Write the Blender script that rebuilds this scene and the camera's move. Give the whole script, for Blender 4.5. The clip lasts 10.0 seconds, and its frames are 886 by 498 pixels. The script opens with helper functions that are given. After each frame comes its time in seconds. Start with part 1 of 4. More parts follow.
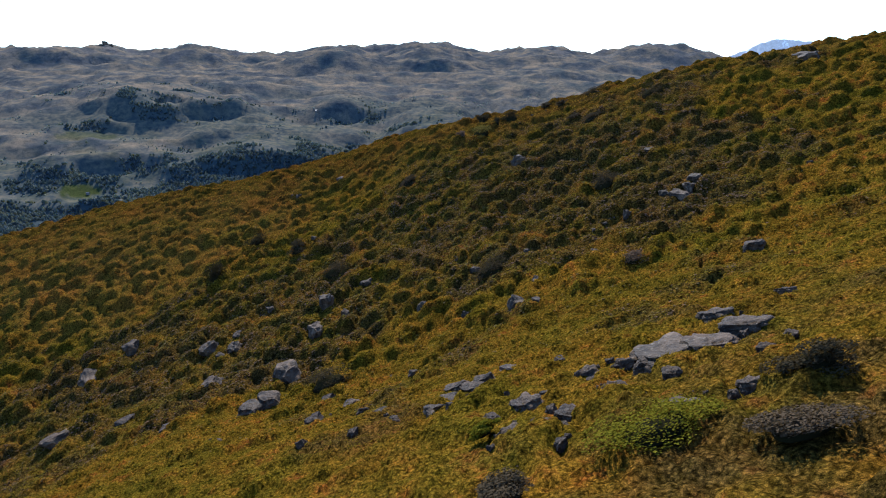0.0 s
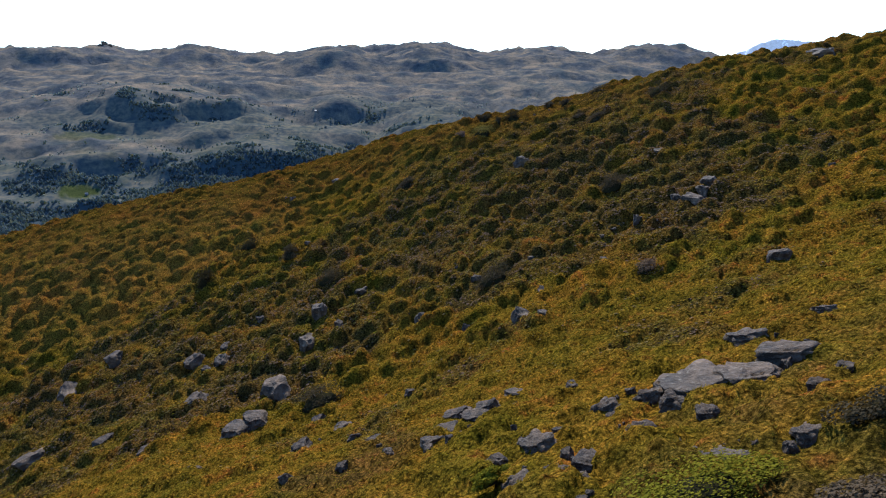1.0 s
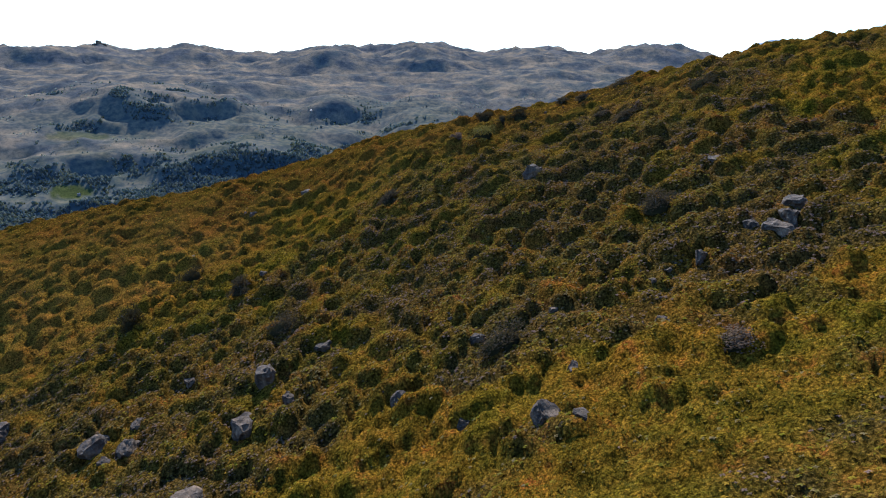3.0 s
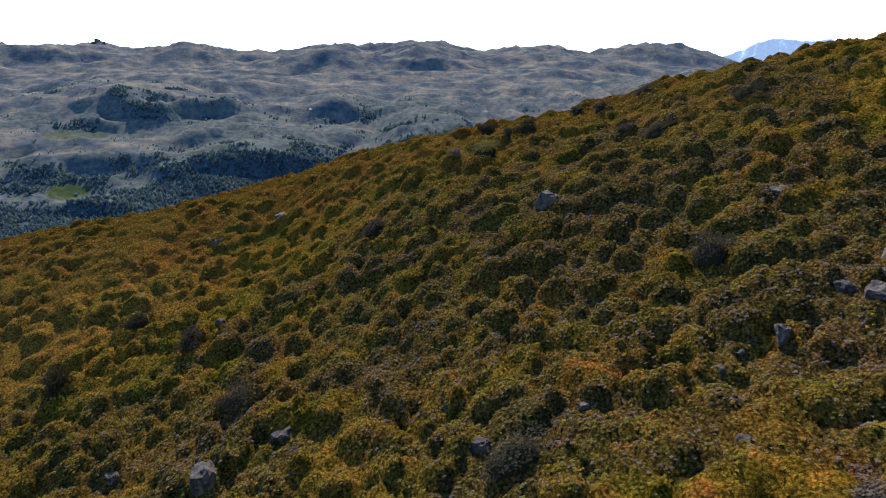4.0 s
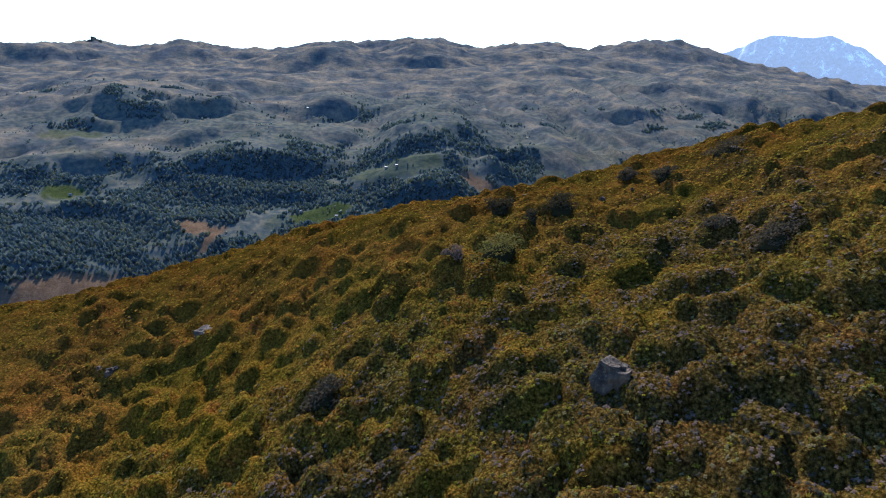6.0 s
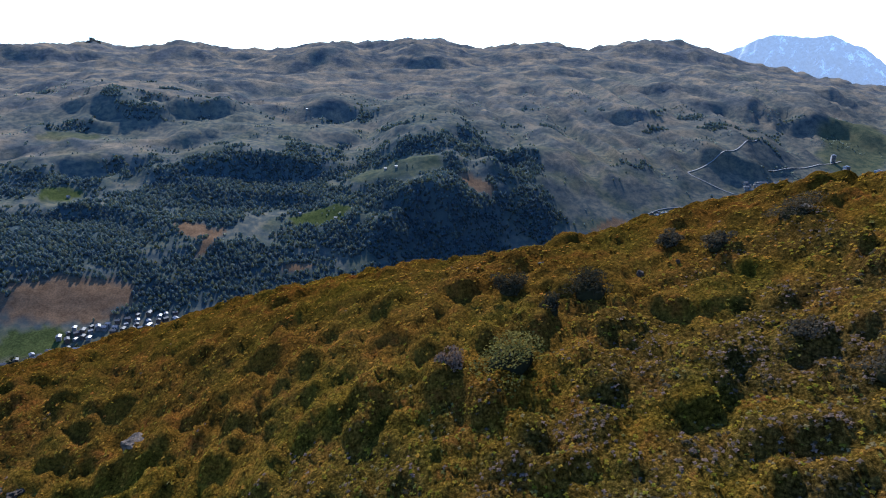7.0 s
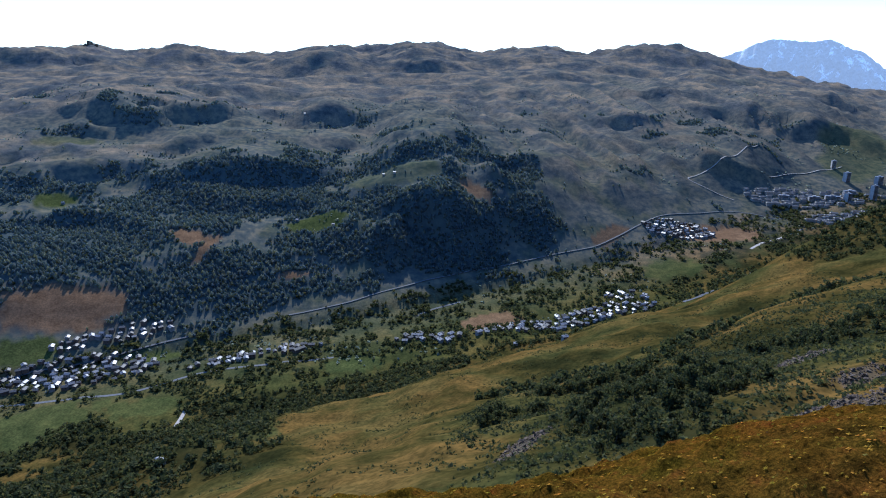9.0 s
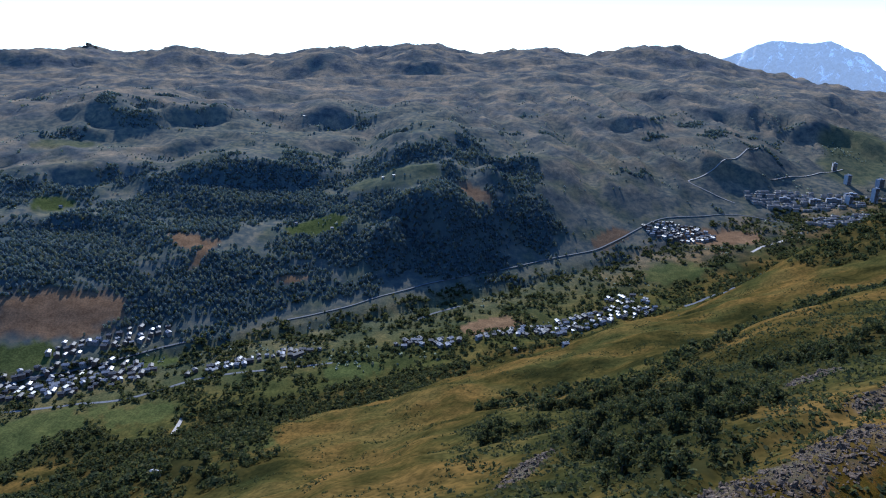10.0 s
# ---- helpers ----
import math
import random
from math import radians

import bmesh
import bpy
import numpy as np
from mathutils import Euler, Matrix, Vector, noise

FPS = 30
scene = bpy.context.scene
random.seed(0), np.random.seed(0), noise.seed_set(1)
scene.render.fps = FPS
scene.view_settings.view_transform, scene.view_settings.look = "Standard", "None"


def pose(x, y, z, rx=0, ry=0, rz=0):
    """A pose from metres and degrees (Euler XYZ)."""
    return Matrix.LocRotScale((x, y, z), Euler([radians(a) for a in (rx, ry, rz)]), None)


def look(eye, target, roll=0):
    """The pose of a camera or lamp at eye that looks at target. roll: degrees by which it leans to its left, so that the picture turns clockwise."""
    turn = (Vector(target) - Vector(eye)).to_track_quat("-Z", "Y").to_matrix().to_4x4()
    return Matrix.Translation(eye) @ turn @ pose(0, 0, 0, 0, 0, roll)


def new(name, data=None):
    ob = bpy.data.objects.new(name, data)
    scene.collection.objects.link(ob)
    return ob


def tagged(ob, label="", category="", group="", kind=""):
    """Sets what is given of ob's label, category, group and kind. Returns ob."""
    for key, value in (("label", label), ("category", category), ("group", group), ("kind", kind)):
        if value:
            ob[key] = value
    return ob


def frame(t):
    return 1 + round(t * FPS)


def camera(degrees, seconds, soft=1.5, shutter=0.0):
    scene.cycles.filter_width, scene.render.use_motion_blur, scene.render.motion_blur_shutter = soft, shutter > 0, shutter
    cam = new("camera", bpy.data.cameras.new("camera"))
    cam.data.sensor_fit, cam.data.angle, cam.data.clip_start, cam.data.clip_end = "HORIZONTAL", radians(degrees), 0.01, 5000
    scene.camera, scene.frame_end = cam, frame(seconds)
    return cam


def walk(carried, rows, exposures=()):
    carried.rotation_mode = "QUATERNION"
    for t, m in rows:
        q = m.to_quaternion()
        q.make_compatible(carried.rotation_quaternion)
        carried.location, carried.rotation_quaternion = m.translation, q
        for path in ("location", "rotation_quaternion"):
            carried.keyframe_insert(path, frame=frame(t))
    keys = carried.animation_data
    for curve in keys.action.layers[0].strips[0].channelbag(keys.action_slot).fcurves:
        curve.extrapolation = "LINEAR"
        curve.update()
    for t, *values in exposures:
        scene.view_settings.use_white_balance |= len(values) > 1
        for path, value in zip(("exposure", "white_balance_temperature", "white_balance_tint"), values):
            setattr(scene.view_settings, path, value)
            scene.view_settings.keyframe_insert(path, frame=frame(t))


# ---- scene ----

# ---- camera and its path ----
cam = camera(70.0, 10.0, soft=1.1)
walk(cam, [
    (0, pose(-0.000, 0.000, 0.000, 73.000, 0.001, 0.000)),
    (0.5, pose(0.007, 0.964, -0.099, 73.003, 0.017, -0.006)),
    (1, pose(0.024, 2.680, -0.299, 73.013, 0.003, -0.039)),
    (1.5, pose(0.033, 5.050, -0.602, 73.019, -0.009, -0.100)),
    (2, pose(0.062, 8.035, -0.974, 73.025, 0.004, -0.171)),
    (2.2, pose(0.086, 9.361, -1.122, 73.013, -0.001, -0.195)),
    (3.3, pose(0.593, 17.635, -1.634, 73.013, -0.094, -0.359)),
    (3.5, pose(0.657, 19.358, -1.589, 72.986, -0.129, -0.318)),
    (4, pose(0.816, 23.898, -1.335, 72.915, -0.133, -0.337)),
    (4.5, pose(0.954, 28.434, -0.925, 72.828, -0.137, -0.373)),
    (5, pose(1.091, 32.757, -0.269, 72.770, -0.180, -0.362)),
    (5.5, pose(1.144, 37.054, 0.453, 72.715, -0.176, -0.430)),
    (5.7, pose(1.152, 38.651, 0.794, 72.686, -0.123, -0.439)),
    (6.8, pose(1.475, 48.168, 2.263, 72.634, 0.041, -0.499)),
    (7, pose(1.515, 49.670, 2.683, 72.663, 0.047, -0.492)),
    (7.5, pose(1.698, 53.434, 3.793, 72.752, -0.034, -0.522)),
    (8, pose(1.829, 56.873, 5.180, 72.809, -0.095, -0.561)),
    (8.5, pose(1.928, 60.381, 6.609, 72.855, -0.073, -0.574)),
    (9, pose(2.088, 64.094, 8.113, 72.892, -0.025, -0.591)),
    (9.5, pose(2.274, 68.037, 9.675, 72.954, -0.010, -0.602)),
    (10, pose(2.486, 72.000, 11.229, 72.992, -0.010, -0.619)),
], exposures=((0, 0.85, 5250, 12), (2, 0.98, 5200, 12), (3.5, 1.05, 5150, 12), (5.5, 1.05, 5050, 12), (7, 0.97, 4950, 12), (8.2, 0.80, 4850, 12), (10, 0.78, 4850, 12)))

# ---- world, sun, exposure ----
SUN_AZ, SUN_EL = -4.0, 35.0          # degrees, clockwise from straight ahead (+y)
world = bpy.data.worlds.new("world")
scene.world = world
world.use_nodes = True
wn = world.node_tree.nodes
sky = wn.new("ShaderNodeTexSky")
sky.sky_type = "NISHITA"
sky.sun_disc = False
sky.sun_elevation = radians(SUN_EL)
sky.sun_rotation = radians(SUN_AZ)
sky.altitude = 1500
sky.air_density, sky.dust_density, sky.ozone_density = 1.1, 0.1, 6.0
wn["Background"].inputs["Strength"].default_value = 0.15
world.node_tree.links.new(sky.outputs[0], wn["Background"].inputs["Color"])
sun_data = bpy.data.lights.new("sun", "SUN")
sun_data.energy, sun_data.angle, sun_data.color = 4.4, radians(0.53), (1.0, 0.88, 0.68)
sun = new("sun", sun_data)
sun_way = Vector((math.sin(radians(SUN_AZ)) * math.cos(radians(SUN_EL)), math.cos(radians(SUN_AZ)) * math.cos(radians(SUN_EL)), math.sin(radians(SUN_EL))))
sun.matrix_world = look((0, 0, 300), Vector((0, 0, 300)) - sun_way)

# ---- form of the land ----
def hash2(ix, iy, seed):
    h = (ix.astype(np.int64) * 374761393 + iy.astype(np.int64) * 668265263 + seed * 974634777) & 0xFFFFFFFF
    h = ((h ^ (h >> 13)) * 1274126177) & 0xFFFFFFFF
    h = ((h ^ (h >> 16)) * 2246822519) & 0xFFFFFFFF
    return ((h ^ (h >> 13)) & 0xFFFFFF) / float(0xFFFFFF)


def noise2(x, y, seed=0):
    """Gradient noise, about -1 to 1."""
    x, y = np.asarray(x, float), np.asarray(y, float)
    ix, iy = np.floor(x), np.floor(y)
    fx, fy = x - ix, y - iy
    sx, sy = fx ** 3 * (fx * (fx * 6 - 15) + 10), fy ** 3 * (fy * (fy * 6 - 15) + 10)
    v = []
    for dy in (0, 1):
        for dx in (0, 1):
            a = hash2(ix + dx, iy + dy, seed) * 2 * np.pi
            v.append(np.cos(a) * (fx - dx) + np.sin(a) * (fy - dy))
    return 1.5 * ((v[0] * (1 - sx) + v[1] * sx) * (1 - sy) + (v[2] * (1 - sx) + v[3] * sx) * sy)


def fbm(x, y, octaves=4, seed=0, gain=0.5):
    s, a = 0.0, 1.0
    for k in range(octaves):
        s = s + a * noise2(x * 2 ** k + 17.3 * k, y * 2 ** k - 9.1 * k, seed + k)
        a *= gain
    return s


def ramp(v, a, b):
    k = np.clip((np.asarray(v, float) - a) / (b - a), 0, 1)
    return k * k * (3 - 2 * k)


def valley(x, y):
    """Across (w) and along (u) the valley."""
    return -0.4305 * x + 0.9026 * y, 0.9026 * x + 0.4305 * y


NEAR_W = (0, 90, 108, 125, 160, 193, 243, 310, 390, 554, 645, 700, 800, 1000, 1100, 6000)
NEAR_Z = (170, 0, -38, -68, -96, -115, -143, -185, -238, -300, -362, -398, -432, -446, -446, -446)
POWERS = [(i, j) for i in range(6) for j in range(6) if i + j <= 5 and i <= 4]
HILL = (-13.346, 22.168, 14.918, -61.439, -56.760, -7.955, 20.430, -7.653, -6.761, -5.855, -3.628, 1.774, -5.596, -12.961, 4.761, -4.164, -4.265, -0.824, 0.227, -8.261)
KNOLLS = ((-42, 92, 0.446), (-28, 88, -1.135), (-16, 92, -1.197), (-6, 92, 0.100), (3, 91, -2.187), (12, 92, -1.761), (21, 90, 0.315), (32, 88, -5.215), (45, 86, -0.154), (0, 75, 0.165), (14, 74, -2.197), (-14, 72, -2.451), (-30, 68, -0.028), (8, 18, 0.408), (-3, 22, 0.890), (-14, 30, 1.951), (-10, 45, 1.046), (4, 40, 1.410), (16, 32, 0.046), (-25, 45, 1.492), (18, 50, 0.649), (4, 58, 0.746), (-18, 60, 0.531), (20, 68, 0.656), (-6, 33, -1.488), (42, 73, -0.95))
# the far crest: compass bearing in degrees from straight ahead, height in metres
CREST = ((-60, 60), (-40, 45), (-32.6, 40), (-29.8, 53), (-28.2, 36), (-27.8, 56), (-27.25, 62), (-27.1, 66), (-26.8, 69), (-26.55, 65), (-26.2, 58), (-25.6, 46), (-24.5, 30), (-21.8, 47), (-20.7, 69),
         (-19.4, 41), (-17.2, 25), (-15, 15), (-11.4, 22), (-8.1, 39), (-5.8, 70), (-3.4, 71), (0.2, 88), (1.9, 43), (3.8, 16), (5.7, 43), (7.8, 50),
         (10.2, 63), (11.1, 29), (12.8, 2), (15, 12), (16.8, 52), (18.7, 68), (20.5, 28), (22, 19), (23.7, -23), (25.8, -76), (28.2, -137), (31.3, -172),
         (34.4, -216), (45, -230), (60, -150))


def crest_height(az):
    return np.interp(az, [c[0] for c in CREST], [c[1] for c in CREST])


def hill_form(x, y):
    """The near hill, a smooth shoulder that falls away beyond its brow."""
    xc, yc = np.clip(x, -62, 75), np.clip(y, 4, 118)
    X, Y = xc / 60, (yc - 60) / 60
    p = sum(c * X ** i * Y ** j for c, (i, j) in zip(HILL, POWERS))
    p = p + sum(k * np.exp(-((x - a) ** 2 + (y - b) ** 2) / 98) for a, b, k in KNOLLS)
    return p + 0.33 * (x - xc) + np.where(y < yc, 0.1, -0.3) * (y - yc)


# knolls of the far side with a steep front: x, y, half width, run of the front, height
SCARPS = ((-880, 2025, 270, 140, 84), (-1001, 1814, 153, 57, 37), (-314, 2165, 79, 84, 54), (-102, 1967, 93, 38, 24), (87, 1689, 185, 103, 67), (-12, 1297, 140, 190, 88), (1121, 2172, 190, 150, 66),
          (600, 2124, 114, 47, 31), (1260, 2851, 136, 54, 35), (556, 2866, 153, 50, 33), (868, 2494, 138, 51, 33), (782, 1726, 98, 72, 47), (-682, 1812, 100, 53, 35), (-582, 2010, 90, 49, 32),
          (-852, 1576, 124, 49, 32), (-454, 1594, 128, 70, 45), (-1000, 1654, 100, 41, 27), (234, 2522, 132, 32, 21), (-1237, 2587, 200, 37, 24), (-775, 2702, 171, 36, 24), (-343, 1903, 83, 37, 24),
          (1489, 2558, 103, 64, 41))
# pointed hills under the crest: x, y of the foot, half width, height
PEAKS = ((-544, 3231, 258, 125), (-99, 3311, 224, 111), (-1851, 3132, 280, 66), (-1292, 3435, 221, 77), (1159, 3485, 301, 98), (490, 3441, 228, 63), (712, 3255, 182, 51))


def scarps(x, y):
    """Rounded knolls, steep towards the valley, that die out gently behind."""
    s = np.zeros_like(x)
    wob, sway = fbm(x / 330, y / 330, 5, 77, 0.55), fbm(x / 420, y / 420, 4, 78, 0.6)
    for kx, ky, wide, run, high in SCARPS:
        kr = math.hypot(kx, ky)
        across = (x * ky - y * kx) / kr
        steep = 0.9 * run
        along = (x * kx + y * ky) / kr - kr + 0.9 * run * wob
        front = ramp(along, -0.5 * steep, 0.5 * steep) * (1 - ramp(along, 0.4 * steep, 9 * run))
        s = np.maximum(s, 0.45 * s + 0.85 * high * front * np.exp(-(np.abs(across / (1.35 * wide) + 0.5 * sway) ** 2.4)))
    for kx, ky, wide, high in PEAKS:
        kr = math.hypot(kx, ky)
        across, along = (x * ky - y * kx) / kr, (x * kx + y * ky) / kr - kr
        reach = 1.6 * high
        d = np.hypot(across / (1.25 * wide) + 0.22 * sway, (along - 0.6 * reach) / np.where(along < 0.6 * reach, 1.2 * reach, 4 * reach)) + 0.10 * wob
        s = np.maximum(s, 0.6 * high * np.clip(1.12 - d, 0, 1))
    return s


def ribs(x, y):
    """Ribs and gullies that run down the far slope: 1 on a rib's crest, 0 in the gully."""
    bend = 0.5 * noise2(x / 420, y / 420, 34)
    return 1 - np.abs(noise2((0.986 * x + 0.168 * y) / 105 + bend, (0.986 * y - 0.168 * x) / 760, 33))


def land(x, y):
    """Height of the ground without its small relief."""
    x, y = np.asarray(x, float), np.asarray(y, float)
    w, u = valley(x, y)
    m = sum(np.interp(w + d, NEAR_W, NEAR_Z) for d in (-24, -12, 0, 12, 24)) / 5
    m = m + 0.06 * np.clip(u, -300, 900) * np.clip((900 - w) / 500, 0, 1) * np.clip((w - 60) / 150, 0, 1)
    m = m + 0.09 * 0.5 * (np.sqrt((u - 650) ** 2 + 200 ** 2) + u - 650) * (u < 4000) * ramp(w, 500, 1050)
    # folds of the middle slope and of the valley floor
    mid = ramp(w, 130, 260) * (1 - ramp(w, 820, 1050))
    m = m + mid * (9 * fbm(x / 130, y / 130, 3, 5) + 2.2 * fbm(x / 28, y / 28, 2, 9))
    m = m + ramp(w, 850, 1000) * (1 - ramp(w, 1300, 1700)) * 4 * fbm(x / 150, y / 150, 2, 6)
    m = m + 54 * np.exp(-((x - 580) ** 2 + (y - 840) ** 2) / (2 * 120 ** 2))
    p = hill_form(x, y) + 3 * np.maximum(w - 125, 0)
    near = np.minimum(p, m) - 5 * np.log1p(np.exp(-np.abs(p - m) / 5))
    floor_z = m - 3 - 62 * (1 - ramp(w, 84, 140)) - 6 * np.maximum(78 - w, 0)
    near = np.maximum(near, floor_z) + 4 * np.log1p(np.exp(-np.abs(near - floor_z) / 4))
    # the far side
    r, az = np.hypot(x, y), np.degrees(np.arctan2(x, y))
    a, b = np.maximum(w - 1070, 0), np.maximum(4250 - r, 0)
    q = a / (a + b + 1)
    QK, GK = (0, 0.034, 0.073, 0.185, 0.372, 0.567, 1, 2), (0, 0.08, 0.18, 0.31, 0.505, 0.65, 1, 1.8)
    g = sum(np.interp(q + d, QK, GK) for d in (-0.015, 0, 0.015)) / 3
    high = ramp(q, 0.82, 1.0)
    broad = np.interp(az, (-60, 12, 22, 34, 60), (45, 45, 5, -190, -150))
    top = broad + high * (crest_height(az) - broad + 6 * fbm(az * 2.1, az * 0 + 3.3, 4, 61, 0.62))
    far = near + (top - near) * g
    side = ramp(q, 0.02, 0.07) * (1 - ramp(q, 0.93, 0.99))
    lumps = 0.7 * fbm(x / 640, y / 560, 3, 21, 0.4) + 0.6 - 1.5 * np.abs(fbm(x / 520, y / 330, 3, 26, 0.45))
    gully = 2 * ribs(x, y) - 1
    far = far + side * (13 * lumps * (0.6 + 0.5 * q) + 22 * gully * ramp(az, -1, 6) * ramp(q, 0.04, 0.12) * (1 - ramp(q, 0.4, 0.6)) + 1.6 * fbm(x / 80, y / 80, 3, 41))
    far = far + side * scarps(x, y)
    # low terraces along the slope, each with a steep front
    lateral = np.radians(az) * r
    terrace = 0.5 - 1.7 * np.abs(noise2(lateral / 430 + 0.5 * lumps, r / 175 + 0.35 * noise2(x / 240, y / 240, 46), 45))
    far = far + side * (15 + 8 * q) * terrace * (1 - 0.6 * ramp(az, 0, 9) * (1 - ramp(q, 0.4, 0.6)))
    # knolls and crags under the crest
    crag = ramp(q, 0.6, 0.85) * (1 - ramp(q, 0.96, 1.0))
    far = far + crag * 20 * (0.6 - 1.6 * np.abs(fbm(x / 260, y / 330, 3, 71)))
    far = far - 0.55 * np.maximum(r - 4250, 0)
    return np.where(a > 0, far, near)


def hill_mask(x, y):
    w, u = valley(x, y)
    return 1 - ramp(w, 100, 150)


def cushions(x, y, cell, seed, lo, hi, chance):
    """Domes of uneven size strewn over a jittered grid: height 0 to 1 above the flat."""
    u, v = x / cell + 0.22 * noise2(x / (0.6 * cell), y / (0.6 * cell), seed + 5), y / cell + 0.22 * noise2(x / (0.6 * cell) + 7, y / (0.6 * cell), seed + 6)
    iu, iv = np.floor(u), np.floor(v)
    h = np.zeros_like(u)
    for du in (-1, 0, 1):
        for dv in (-1, 0, 1):
            cu, cv = iu + du, iv + dv
            r = lo + (hi - lo) * hash2(cu, cv, seed + 2)
            tall = (0.45 + 0.55 * hash2(cu, cv, seed + 3)) * (hash2(cu, cv, seed + 4) < chance)
            d2 = ((u - cu - 0.15 - 0.7 * hash2(cu, cv, seed)) ** 2 + (v - cv - 0.15 - 0.7 * hash2(cu, cv, seed + 1)) ** 2) / r ** 2
            h = np.maximum(h, tall * r / hi * np.sqrt(np.clip(1 - d2, 0, 1)))
    return h


def bushiness(x, y):
    """0 on the grazed turf, 1 where dwarf shrubs crowd the hollow."""
    v = ramp(y, 26, 44) * (1 - 0.8 * ramp(y - 0.15 * x, 66, 78)) + 0.5 * noise2(x / 11, y / 11, 84)
    return np.clip(v + 0.3 * ramp(y, 68, 80), 0.3, 1)


def tussocks(x, y):
    """Rounded cushions of dwarf shrubs and grass on the near hill."""
    wild = bushiness(x, y)
    big = cushions(x, y, 1.9, 180, 0.34, 0.62, 0.35 + 0.5 * wild)
    mid = cushions(x, y, 0.95, 190, 0.40, 0.68, 0.9)
    small = cushions(x, y, 0.42, 200, 0.40, 0.70, 0.9)
    return (0.28 + 0.56 * wild) * big + (0.28 + 0.14 * wild) * mid + 0.13 * small + 0.05 * noise2(x / 0.3, y / 0.3, 85)


def ground_z(x, y):
    return land(x, y) + hill_mask(x, y) * (tussocks(x, y) - 0.2)
# ---- end of the form ----

# ---- materials ----
def material(name, rough=0.9):
    m = bpy.data.materials.new(name)
    m.use_nodes = True
    b = m.node_tree.nodes["Principled BSDF"]
    b.inputs["Roughness"].default_value = rough
    b.inputs["Specular IOR Level"].default_value = 0.2
    return m, m.node_tree, b


def node(tree, kind, **values):
    n = tree.nodes.new(kind)
    for key, value in values.items():
        n.inputs[key.replace("_", " ")].default_value = value
    return n


def noise_node(tree, coords, scale, detail=4, rough=0.6):
    n = node(tree, "ShaderNodeTexNoise", Scale=scale, Detail=detail, Roughness=rough)
    tree.links.new(coords, n.inputs["Vector"])
    return n.outputs["Fac"]


def steps(tree, fac, stops):
    n = tree.nodes.new("ShaderNodeValToRGB")
    e = n.color_ramp.elements
    for k, (p, c) in enumerate(stops):
        s = e[k] if k < 2 else e.new(p)
        s.position, s.color = p, (*c, 1)
    tree.links.new(fac, n.inputs[0])
    return n.outputs[0]


def blend(tree, fac, a, b, mode="MIX"):
    n = tree.nodes.new("ShaderNodeMix")
    n.data_type, n.blend_type = "RGBA", mode
    for s, v in ((n.inputs[0], fac), (n.inputs[6], a), (n.inputs[7], b)):
        if isinstance(v, (int, float)):
            s.default_value = v
        elif isinstance(v, tuple):
            s.default_value = (*v, 1)
        else:
            tree.links.new(v, s)
    return n.outputs[2]


def calc(tree, op, a, b=0.0):
    n = tree.nodes.new("ShaderNodeMath")
    n.operation = op
    for s, v in ((n.inputs[0], a), (n.inputs[1], b)):
        if isinstance(v, (int, float)):
            s.default_value = v
        else:
            tree.links.new(v, s)
    return n.outputs[0]


def bump(tree, bsdf, height, strength, distance):
    n = node(tree, "ShaderNodeBump", Strength=strength, Distance=distance)
    tree.links.new(height, n.inputs["Height"])
    tree.links.new(n.outputs[0], bsdf.inputs["Normal"])


def cover(tree, name):
    n = tree.nodes.new("ShaderNodeAttribute")
    n.attribute_name = name
    return n.outputs["Fac"]


def place(tree):
    return tree.nodes.new("ShaderNodeTexCoord").outputs["Object"]


